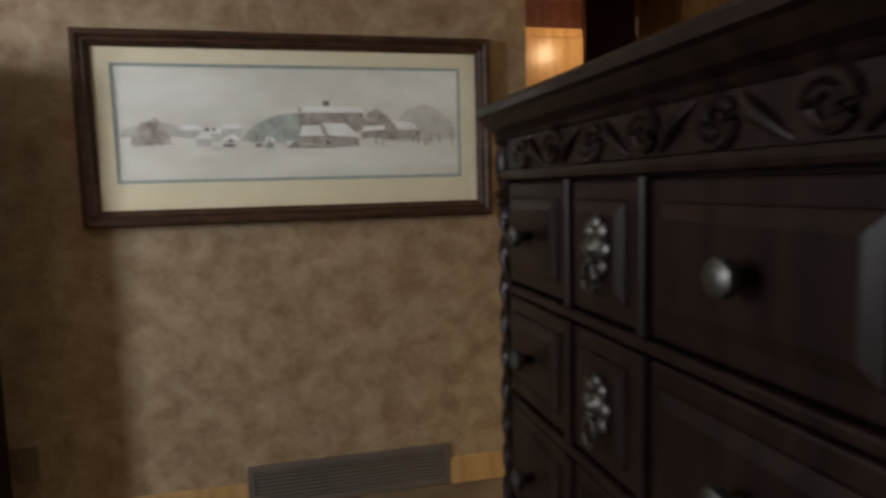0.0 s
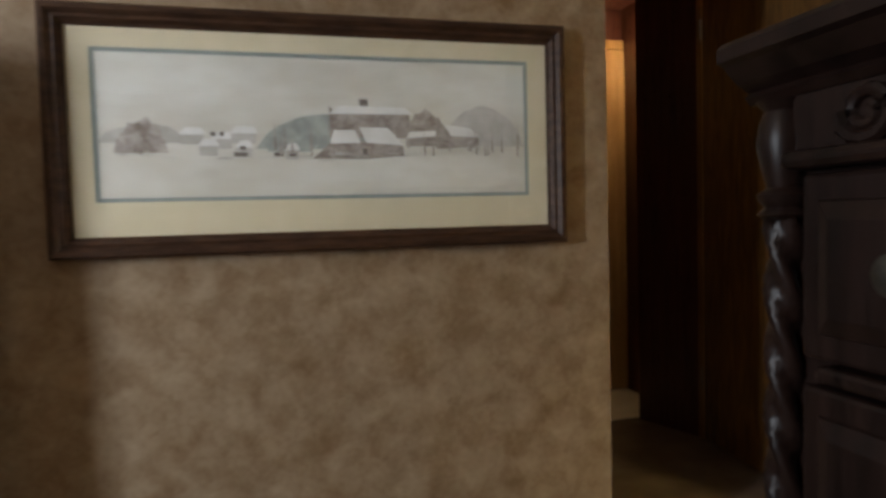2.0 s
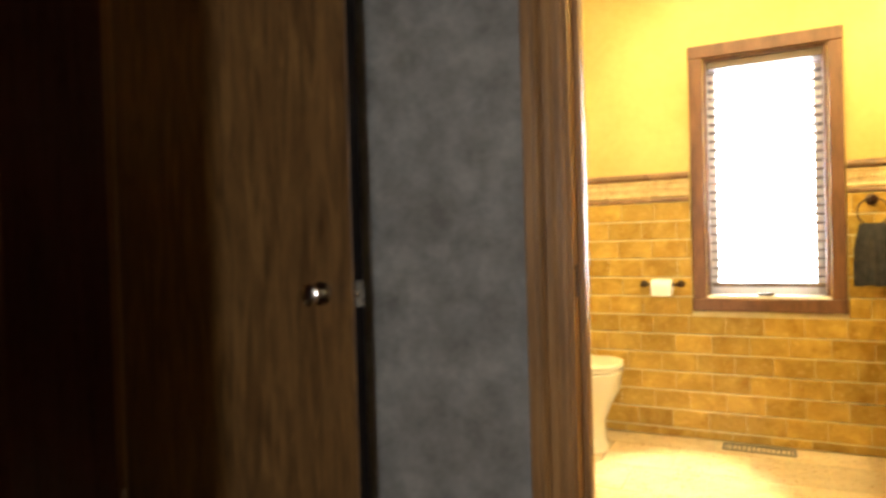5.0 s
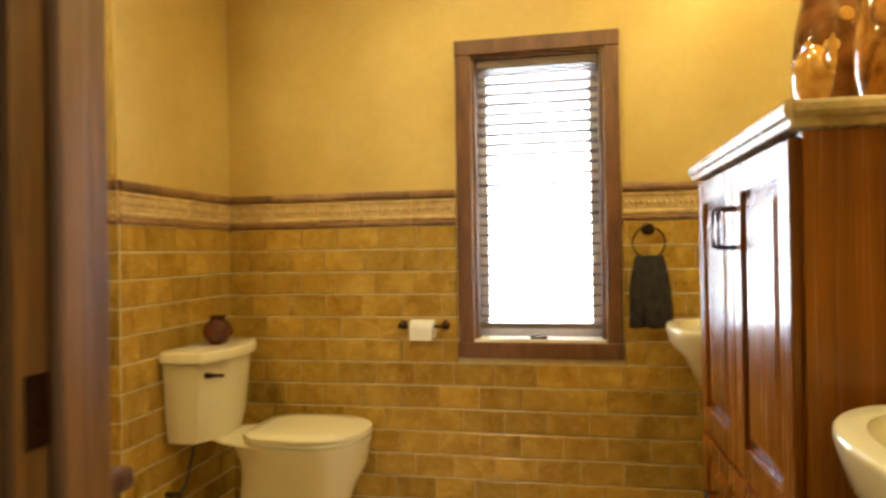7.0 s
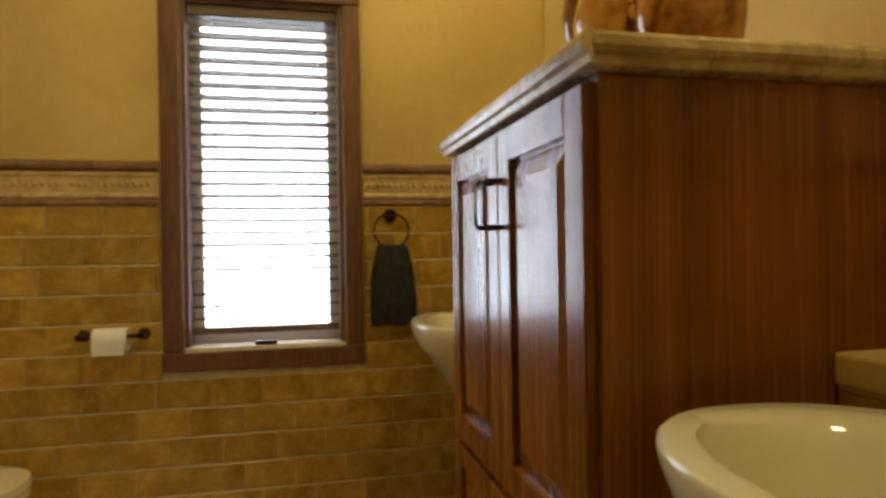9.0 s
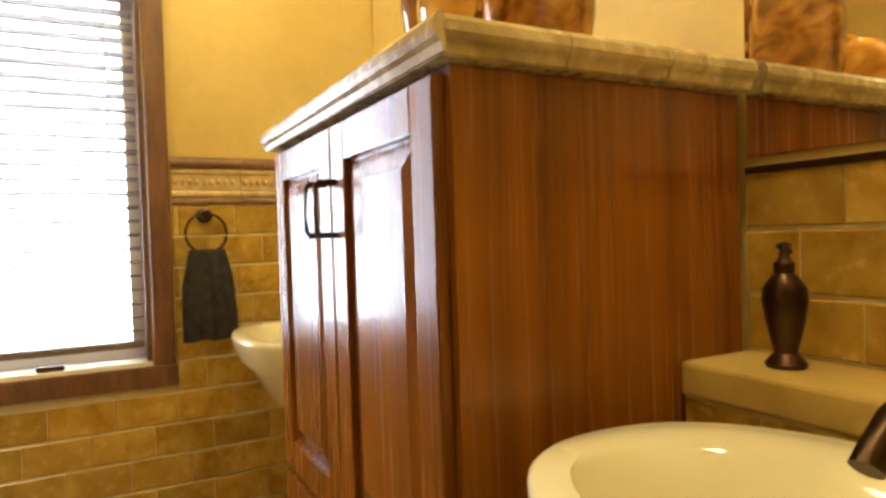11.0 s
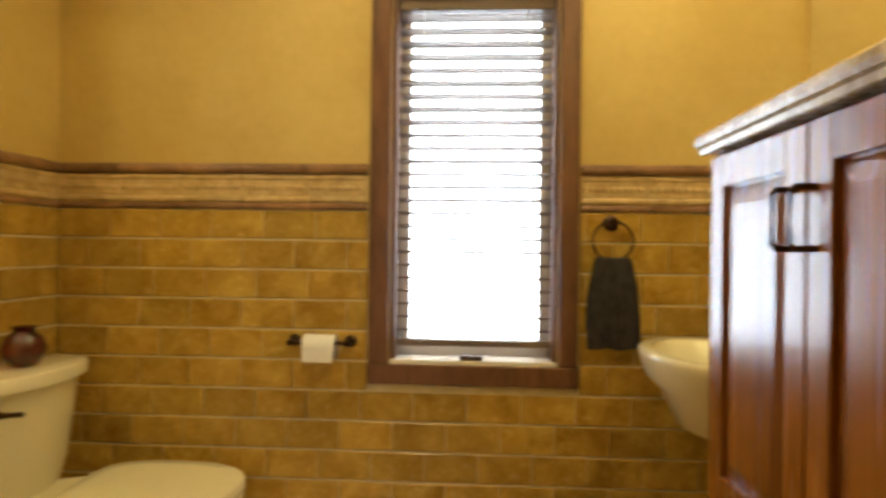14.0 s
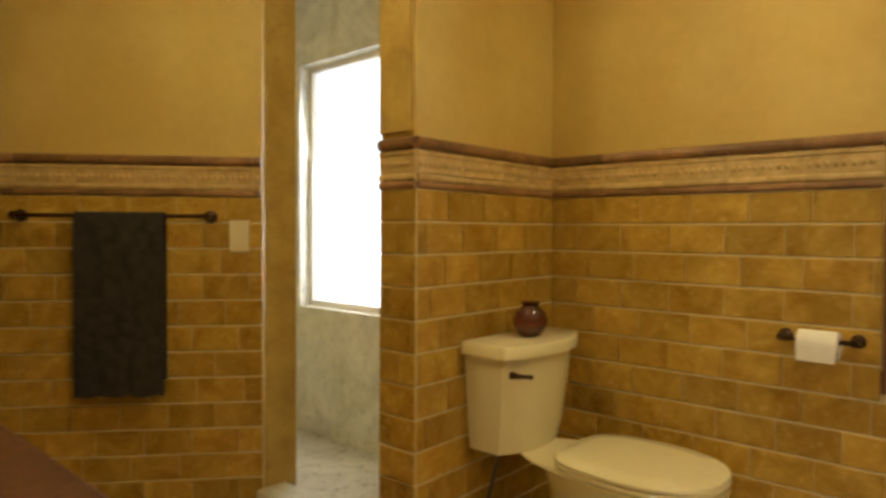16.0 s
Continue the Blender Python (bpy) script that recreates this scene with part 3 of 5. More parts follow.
def ornament_vase(cx, cy, zb):
    f = thing("spotted_vase", (cx, cy, zb), "dark amber glass vase with round pale spots", "vase")
    prof = [(0.035, zb), (0.045, zb + 0.01), (0.064, zb + 0.07), (0.072, zb + 0.13), (0.066, zb + 0.20), (0.055, zb + 0.25), (0.05, zb + 0.28), (0.058, zb + 0.30)]
    part("body", bm_lathe(cx, cy, prof, 32), M_AMBERDK, f, "", True)
    for a, zz in ((200, 0.12), (160, 0.15), (240, 0.16), (185, 0.21), (225, 0.08), (140, 0.10), (255, 0.22)):
        r = np.interp(zz, [p[1] - zb for p in prof], [p[0] for p in prof])
        d = Vector((math.cos(radians(a)), math.sin(radians(a)), 0))
        c = Vector((cx, cy, zb + zz)) + d * (r - 0.0005)
        q = d.to_track_quat("Z", "Y")
        part("spot", bm_loft([[c + q @ Vector((s * math.cos(2 * math.pi * i / 14), s * math.sin(2 * math.pi * i / 14), hh)) for i in range(14)] for s, hh in ((0.015, 0), (0.013, 0.003), (0.005, 0.004))]), M_SPOT, f, "pale gold glass spot")


def ornament_jar(cx, cy, zb):
    f = thing("glass_jar", (cx, cy, zb), "large mottled amber glass vase on the slab", "vase")
    part("body", bm_lathe(cx, cy, [(0.066, zb), (0.071, zb + 0.010), (0.080, zb + 0.06), (0.081, zb + 0.12), (0.071, zb + 0.19), (0.05, zb + 0.235), (0.044, zb + 0.255)], 40), M_JAR, f, "", True)
    part("rim", bm_lathe(cx, cy, [(0.044, zb + 0.2555), (0.052, zb + 0.266), (0.054, zb + 0.272), (0.046, zb + 0.272)], 40), M_AMBER, f, "flared amber rim", True)


ornament_fish(2.525, 1.305, 1.302)
ornament_vase(2.71, 1.20, 1.302)
ornament_jar(2.53, 1.146, 1.302)


# ---- toilet ----
def toilet():
    t = thing("toilet", (3.575, 2.9, 0), "bisque two-piece toilet with the lid closed", "toilet")
    cx = 3.575
    yb = YT - 0.018

    def tank_ring(z, w, d, n=40):
        """Flat at the back, bowed at the front."""
        pts = []
        for i in range(n):
            u = i / (n - 1)
            xx = cx - w + 2 * w * u
            pts.append((xx, yb - d + 0.055 * (abs(2 * u - 1) ** 2.2), z))
        pts.append((cx + w, yb, z))
        pts.append((cx - w, yb, z))
        return pts
    part("tank", bm_loft([tank_ring(z, w, d) for z, w, d in ((0.375, 0.155, 0.14), (0.385, 0.168, 0.165), (0.45, 0.178, 0.18), (0.59, 0.188, 0.192), (0.680, 0.195, 0.198))]), M_CERAMIC, t, "", True)
    part("tank_lid", bm_loft([tank_ring(z, w, d) for z, w, d in ((0.6805, 0.202, 0.205), (0.684, 0.210, 0.216), (0.713, 0.210, 0.216), (0.721, 0.206, 0.211), (0.723, 0.196, 0.20))]), M_CERAMIC, t, "", True)
    part("flush_lever", bm_tube([(3.405, yb - 0.158, 0.635), (3.405, yb - 0.18, 0.635), (3.42, yb - 0.19, 0.633), (3.452, yb - 0.198, 0.627)], [0.012, 0.008, 0.006, 0.007], 10), M_BRONZE, t, "dark bronze flush lever", True)
    cyb = 2.70

    def bowl_ring(z, w, f, b, n=48, square=0.9):
        """Egg shape: f metres forward, b back; a small square value straightens the back."""
        pts = []
        for i in range(n):
            a = 2 * math.pi * i / n
            c, s = math.cos(a), math.sin(a)
            k = square if s > 0 else 0.9
            pts.append((cx + w * math.copysign(abs(c) ** (0.85 if s < 0 else square), c) * (1 - 0.16 * max(0.0, s)), cyb + (b if s > 0 else f) * math.copysign(abs(s) ** k, s), z))
        return pts
    part("bowl", bm_loft([bowl_ring(z, w, f, b) for z, w, f, b in ((0.0, 0.118, 0.165, 0.30), (0.02, 0.118, 0.165, 0.30), (0.05, 0.106, 0.15, 0.29), (0.14, 0.108, 0.15, 0.28), (0.22, 0.135, 0.185, 0.27), (0.29, 0.165, 0.222, 0.27),
                                                                   (0.36, 0.178, 0.232, 0.30), (0.376, 0.182, 0.238, 0.40), (0.384, 0.178, 0.234, 0.40))]), M_CERAMIC, t, "", True)
    part("seat", bm_loft([bowl_ring(z, w, f, b, 48, 0.42) for z, w, f, b in ((0.386, 0.180, 0.238, 0.205), (0.389, 0.186, 0.239, 0.21), (0.398, 0.186, 0.239, 0.21), (0.402, 0.182, 0.242, 0.206))]), M_CERAMIC, t, "", True)
    part("lid", bm_loft([bowl_ring(z, w, f, b, 48, 0.42) for z, w, f, b in ((0.4035, 0.182, 0.242, 0.206), (0.406, 0.187, 0.240, 0.212), (0.414, 0.187, 0.240, 0.212), (0.421, 0.178, 0.238, 0.203), (0.425, 0.13, 0.18, 0.16), (0.4265, 0.05, 0.07, 0.07))]), M_CERAMIC, t, "", True)
    for sx in (-0.07, 0.07):
        part("hinge_cap", bm_lathe(cx + sx, cyb + 0.212, [(0.018, 0.384), (0.018, 0.405), (0.012, 0.411)], 16), M_CERAMIC, t, "", True)
    part("bolt_cap", bm_lathe(cx - 0.122, 2.80, [(0.016, 0.0), (0.016, 0.022), (0.008, 0.03)], 14), M_CERAMIC, t, "", True)
    part("supply_valve", bm_tube([(3.40, YT - 0.012, 0.20), (3.40, YT - 0.07, 0.20), (3.415, YT - 0.085, 0.24), (3.45, YT - 0.10, 0.38)], [0.009, 0.014, 0.006, 0.006], 10), M_PEWTER, t, "", True)


toilet()
v = thing("small_vase", (3.585, 3.075, 0.723), "round oxblood glazed pot on the toilet tank", "vase")
part("body", bm_lathe(3.585, 3.075, [(0.024, 0.723), (0.036, 0.728), (0.054, 0.755), (0.057, 0.775), (0.049, 0.802), (0.030, 0.818), (0.026, 0.823), (0.033, 0.832), (0.031, 0.834), (0.02, 0.828)], 32), M_VASE, v, "", True)


# ---- wall fittings ----
def tp_holder():
    h = thing("toilet_paper_holder", (3.85, 2.3, 0.768), "bronze toilet paper holder on the tiled wall", "paper holder")
    for yy in (2.228, 2.405):
        part("rosette", bm_tube([(3.89, yy, 0.768), (3.884, yy, 0.768), (3.876, yy, 0.768), (3.83, yy, 0.768), (3.822, yy, 0.768)], [0.019, 0.019, 0.010, 0.008, 0.010], 18), M_BRONZE, h, "", True)
    part("rod", bm_tube([(3.828, 2.228, 0.768), (3.828, 2.405, 0.768)], 0.007, 12), M_BRONZE, h, "", True)
    n = 36
    r = lambda yy, rad: [(3.828 + rad * math.cos(2 * math.pi * i / n), yy, 0.758 + rad * math.sin(2 * math.pi * i / n)) for i in range(n)]
    roll = tagged(part("toilet_roll", bm_loft([r(2.262, 0.02), r(2.262, 0.036), r(2.264, 0.038), r(2.358, 0.038), r(2.360, 0.036), r(2.360, 0.02), r(2.262, 0.02)], False), M_PAPERROLL, None, "", True),
                  "white toilet paper roll on the bronze holder", "toilet paper")
    part("loose_sheet", bm_box(3.7885, 2.266, 0.715, 3.7897, 2.357, 0.758), M_PAPERROLL, roll)


def towel_mesh(pt, width, along, out, top_z, front_z, back_z, bulge=0.018, n=16, gather=0.0, wave=0.006):
    """A cloth folded over a rail at pt."""
    a, o = Vector(along), Vector(out)
    prof = [(-bulge, back_z), (-bulge, (top_z + back_z) / 2), (-bulge, top_z - 0.02), (-bulge * 0.6, top_z - 0.004), (0, top_z), (bulge * 0.6, top_z - 0.004), (bulge, top_z - 0.02),
            (bulge * 1.1, top_z - 0.3 * (top_z - front_z)), (bulge * 1.2, top_z - 0.7 * (top_z - front_z)), (bulge * 1.25, front_z)]
    bm = bmesh.new()
    rows = []
    for j, (p, zz) in enumerate(prof):
        row = []
        k = (top_z - zz) / (top_z - front_z)
        for i in range(n + 1):
            u = i / n - 0.5
            wv = width * (1 - gather * (1 - min(1, k * 2.2)))
            wob = wave * math.sin(i * 1.7 + j * 0.3) * (0.3 + k)
            row.append(bm.verts.new(Vector(pt) * 1 + a * (u * wv) + o * (p + (wob if j > 4 else -abs(wob) * 0.3)) + Vector((0, 0, zz - pt[2] + 0.003 * math.sin(i * 0.9) * k))))
        rows.append(row)
    for r0, r1 in zip(rows, rows[1:]):
        for i in range(n):
            bm.faces.new((r0[i], r0[i + 1], r1[i + 1], r1[i]))
    bmesh.ops.recalc_face_normals(bm, faces=bm.faces[:])
    bmesh.ops.solidify(bm, geom=bm.faces[:], thickness=0.006)
    return bm


def towel_ring():
    yy, zz = 1.426, 1.146
    h = thing("towel_ring", (3.86, yy, zz), "bronze towel ring beside the window", "towel ring")
    part("post", bm_tube([(3.89, yy, zz), (3.882, yy, zz), (3.874, yy, zz), (3.855, yy, zz), (3.845, yy, zz)], [0.025, 0.024, 0.013, 0.012, 0.014], 18), M_BRONZE, h, "", True)
    part("ring", bm_tube([(3.852, yy + 0.06 * math.sin(2 * math.pi * i / 32), zz - 0.056 + 0.06 * math.cos(2 * math.pi * i / 32)) for i in range(32)], 0.004, 8, True), M_BRONZE, h, "", True)
    tagged(part("hand_towel", towel_mesh((3.852, yy, zz - 0.108), 0.152, (0, 1, 0), (-1, 0, 0), zz - 0.105, zz - 0.38, zz - 0.33, 0.02, 14, 0.35), M_TOWEL, None, "", True),
           "folded charcoal hand towel hanging from the ring", "towel")


def towel_bar():
    a = D0 + dn * 0.180 + dout * 0.012
    b = D0 + dn * 0.826 + dout * 0.012
    zz = 1.105
    h = thing("towel_bar", (a.x, a.y, zz), "bronze towel bar on the slanting tiled wall", "towel bar")
    for p in (a, b):
        q = Vector((p.x, p.y, zz))
        part("post", bm_tube([q, q + dout * 0.008, q + dout * 0.014, q + dout * 0.05, q + dout * 0.062], [0.022, 0.022, 0.012, 0.011, 0.015], 18), M_BRONZE, h, "", True)
    part("rail", bm_tube([Vector((a.x, a.y, zz)) + dout * 0.05, Vector((b.x, b.y, zz)) + dout * 0.05], 0.0075, 12), M_BRONZE, h, "", True)
    m = a.lerp(b, 0.46) + dout * 0.05
    tagged(part("bath_towel", towel_mesh((m.x, m.y, zz + 0.01), 0.30, dn, dout, zz + 0.014, 0.47, 0.52, 0.02, 22, 0.0, 0.0022), M_TOWEL, None, "", True),
           "charcoal bath towel folded over the towel bar", "towel")
    c = D0 + dn * 0.080 + dout * 0.0095
    s = thing("light_switch", (c.x, c.y, 1.03), "almond plastic light switch plate", "light switch")
    q = dout.to_track_quat("Z", "Y")

    def slab(w, hh, d0, d1, k):
        up = Vector((0, 0, 1))
        return bm_loft([[Vector((c.x, c.y, 1.035)) + dn * (sx * (w - ins)) + up * (sz * (hh - ins)) + dout * dd for sx, sz in ((-1, -1), (1, -1), (1, 1), (-1, 1))] for ins, dd in ((0, d0), (0, d1 - k), (k, d1))])
    part("plate", slab(0.036, 0.058, 0, 0.006, 0.003), M_SWITCH, s)
    part("rocker", slab(0.016, 0.033, 0.0055, 0.009, 0.002), M_SWITCH, s)


tp_holder()
towel_ring()
towel_bar()

vent = thing("floor_vent", (3.8, 1.9, 0), "bronze-coloured floor vent at the wall", "vent")
part("frame", bm_boxes((3.76, 1.74, 0, 3.86, 1.752, 0.005), (3.76, 2.038, 0, 3.86, 2.05, 0.005), (3.76, 1.752, 0, 3.772, 2.038, 0.005), (3.848, 1.752, 0, 3.86, 2.038, 0.005)), M_GRILLE, vent)
for i in range(14):
    part("slat", bm_box(3.772, 1.758 + i * 0.0205, 0, 3.848, 1.766 + i * 0.0205, 0.004), M_GRILLE, vent)

lowcab = thing("low_cabinet", (2.02, 3.0, 0), "low dark wooden cabinet against the wall", "cabinet")
part("body", bm_box(1.90, 2.40, 0.0, 2.14, 3.62, 0.715, 0.004), M_PANEL, lowcab)
part("top", bm_box(1.885, 2.38, 0.7155, 2.16, 3.64, 0.75, 0.008), M_PANEL, lowcab)
structure("door_casing_closet", bm_box(2.325, 4.50, 0, 2.395, 4.66, 2.06, 0.006), M_WINWOOD, "dark stained door casing")

for cx, cy in CAN_SPOTS:
    c = thing("recessed_light", (cx, cy, H - 0.02), "lit recessed ceiling light", "ceiling light", "recessed lights")
    part("trim_ring", bm_loft([ring(cx, cy, H - 0.0008, 0.095), ring(cx, cy, H - 0.006, 0.09), ring(cx, cy, H - 0.006, 0.07), ring(cx, cy, H - 0.0008, 0.07)], False), M_CEIL, c, "", True)
    part("lamp_glass", bm_lathe(cx, cy, [(0.068, H - 0.0035), (0.06, H - 0.0015)], 28), M_BULB, c)

# ---- bedroom, passage and hall ----
YP = 2.672         # picture wall
XC = 0.80         # its corner at the passage
HB = 2.44
structure("wall_picture", bm_boxes((-3.0, YP, 0, XC, YP + 0.12, HB)), M_PAPER, "sponged tan and brown wallpapered wall")
structure("wall_passage", bm_boxes((XC - 0.12, YP + 0.12, 0, XC, 3.5, HB)), M_PANEL, "dark wood panelled passage wall")
structure("wall_grey", bm_boxes((XB - 0.006, JY1 + 0.001, 0, XB - 0.0005, 3.5, HB), (XB - 0.006, JY0 + 0.001, 2.062, XB - 0.0005, JY1 + 0.001, HB)), M_GREY, "grey-brown sponged wallpaper wall")
structure("wall_dresser", bm_boxes((0.95, -3.0, 0, 1.07, 1.40, HB), (1.07, 1.28, 0, XB - 0.007, 1.40, HB)), M_CREAMBEAD, "light beige wall behind the dresser")
structure("wall_back", bm_boxes((-3.12, -3.12, 0, 1.07, -3.0, HB)), M_PAPER)
structure("wall_left", bm_boxes((-3.12, -3.0, 0, -3.0, 0.8, HB), (-3.12, 1.2, 0, -3.0, YP + 0.12, HB), (-3.12, 0.8, 0, -3.0, 1.2, 0.85), (-3.12, 0.8, 2.05, -3.0, 1.2, HB)), M_PAPER,
          "sponged wallpaper wall with the daylight window")
structure("bedroom_floor", bm_boxes((-3.12, -3.12, -0.12, XB, 3.5, 0.0), (0.6, 3.5, -0.12, 1.74, 3.88, 0.0)), M_CARPET, "brown short-pile carpet")
structure("bedroom_ceiling", bm_boxes((-3.12, -3.12, HB, XB, 3.6, HB + 0.1)), M_CEIL)
structure("hall_floor", bm_boxes((0.2, 3.88, -0.12, 1.749, 4.05, 0.004), (0.2, 4.05, -0.12, 1.868, 4.52, 0.004)), M_HALLFLOOR, "pale hall floor")
structure("hall_ceiling", bm_boxes((0.2, 3.58, 2.22, 1.868, 4.52, 2.3)), M_PANEL, "dark brown hall ceiling")
structure("wall_hall_right", bm_prism([(1.735, 3.541), (1.612, 3.862), (1.749, 3.90), (1.749, 3.541)], 0, 2.22), M_PANEL, "dark wood panelling beyond the door")
structure("wall_hall_left", bm_boxes((0.2, 3.5, 0, XC - 0.0, 3.6, HB), (0.1, 3.6, 0, 0.2, 4.52, HB)), M_PANEL)
structure("wall_hall_far", bm_boxes((0.1, 4.40, 0, 1.849, 4.52, 2.3)), M_PANEL, "dark panelled hall wall")
structure("wall_hall_end", bm_boxes((1.850, 4.052, 0, 1.868, 4.52, 2.3), (1.7495, 3.541, 0, 1.7499, 4.05, 2.3)), M_PANEL)

# hall doorway head and jambs
hd = tagged(thing("door_2", (1.3, 3.5, 0), "dark stained doorway at the end of the passage", "doorway"), kind="structure")
part("header", bm_boxes((XC, 3.50, 2.04, 1.735, 3.58, HB)), M_PANEL, hd)
part("head_casing", bm_box(XC + 0.001, 3.482, 2.025, 1.733, 3.4995, 2.10, 0.004), M_PANEL, hd)
part("jamb", bm_box(XC + 0.001, 3.485, 0, XC + 0.05, 3.4995, 2.024, 0.004), M_PANEL, hd)
part("jamb", bm_box(1.722, 3.505, 0, 1.7345, 3.54, 2.04, 0.002), M_TRIMWOOD, hd)

# far pale door in the hall
fd = tagged(thing("door_3", (1.5, 4.38, 0), "pale birch flush door lit by the hall lamp", "door"), kind="structure")
part("leaf", bm_box(1.14, 4.365, 0.012, 1.845, 4.3985, 1.98, 0.003), M_HALLDOOR, fd)
part("casing", bm_box(1.06, 4.375, 0.004, 1.125, 4.3988, 2.04, 0.004), M_HALLDOOR, fd)
part("head_casing", bm_box(1.128, 4.373, 1.984, 1.848, 4.3989, 2.04, 0.004), M_HALLDOOR, fd)

hl = thing("hall_ceiling_light", (1.745, 4.02, 2.19), "small lit hall ceiling lamp", "ceiling light")
part("canopy", bm_lathe(1.745, 4.02, [(0.07, 2.219), (0.07, 2.205), (0.05, 2.20)], 24), M_BRASS, hl, "", True)


# the open oak door
def oak_door():
    h, e = Vector((1.722, 3.498, 0)), Vector((1.628, 2.632, 0))
    u = (e - h).normalized()
    n = Vector((u.y, -u.x, 0))
    if n.x > 0:
        n = -n
    d = thing("oak_door", h, "dark oak veneered flush door standing open against the wall", "door")
    P = lambda s, o, z: h + u * s + n * o + Vector((0, 0, z))
    W = (e - h).length
    part("leaf", bm_loft([[P(s, o, z) for s, o in ((0.002, 0), (0.002, -0.035), (W - 0.002, -0.035), (W, -0.033), (W, -0.002), (W - 0.002, 0))] for z in (0.012, 2.025)]), M_OAK, d)
    # thin black strip: shadow at the door's edge put in as colour
    part("edge_shade", bm_loft([[P(s, o, z) for s, o in ((W + 0.0002, -0.002), (W + 0.0002, -0.033), (W + 0.0012, -0.033), (W + 0.0012, -0.002))] for z in (0.013, 2.024)]), M_EDGESHADE, d, "door edge coloured black for the shade beside it")
    k = 0.087
    for side, o0 in ((1, 0.0), (-1, -0.035)):
        c = lambda t: P(W - k, o0 + side * t, 0.913)
        part("door_knob", bm_tube([c(0.0), c(0.004), c(0.006), c(0.022), c(0.028), c(0.036), c(0.044), c(0.050), c(0.052)][:9 if side > 0 else 5], [0.026, 0.026, 0.012, 0.010, 0.020, 0.025, 0.024, 0.016, 0.004][:9 if side > 0 else 5], 22), M_BRASS, d, "shiny nickel knob", True)
    part("latch_plate", bm_loft([[P(s, o, z) for s, o in ((W + 0.0013, -0.006), (W + 0.0013, -0.029), (W + 0.0025, -0.029), (W + 0.0025, -0.006))] for z in (0.885, 0.941)]), M_BRASS, d, "nickel latch plate")
    part("latch", bm_tube([P(W + 0.001, -0.0175, 0.913), P(W + 0.010, -0.0175, 0.913)], 0.008, 12), M_BRASS, d)
    for z in (0.25, 1.02, 1.8):
        part("hinge", bm_tube([P(-0.004, 0.004, z), P(-0.004, 0.004, z + 0.09)], 0.005, 10), M_BRASS, d)
    # bright line of light at the hinge, imitated by a pale strip
    part("hinge_glint", bm_loft([[P(s, o, z) for s, o in ((0.0, 0.0005), (0.004, 0.0005), (0.004, 0.0025), (0.0, 0.0025))] for z in (0.012, 2.024)]), M_HALLDOOR, d, "pale strip for the glint along the hinge edge")


oak_door()


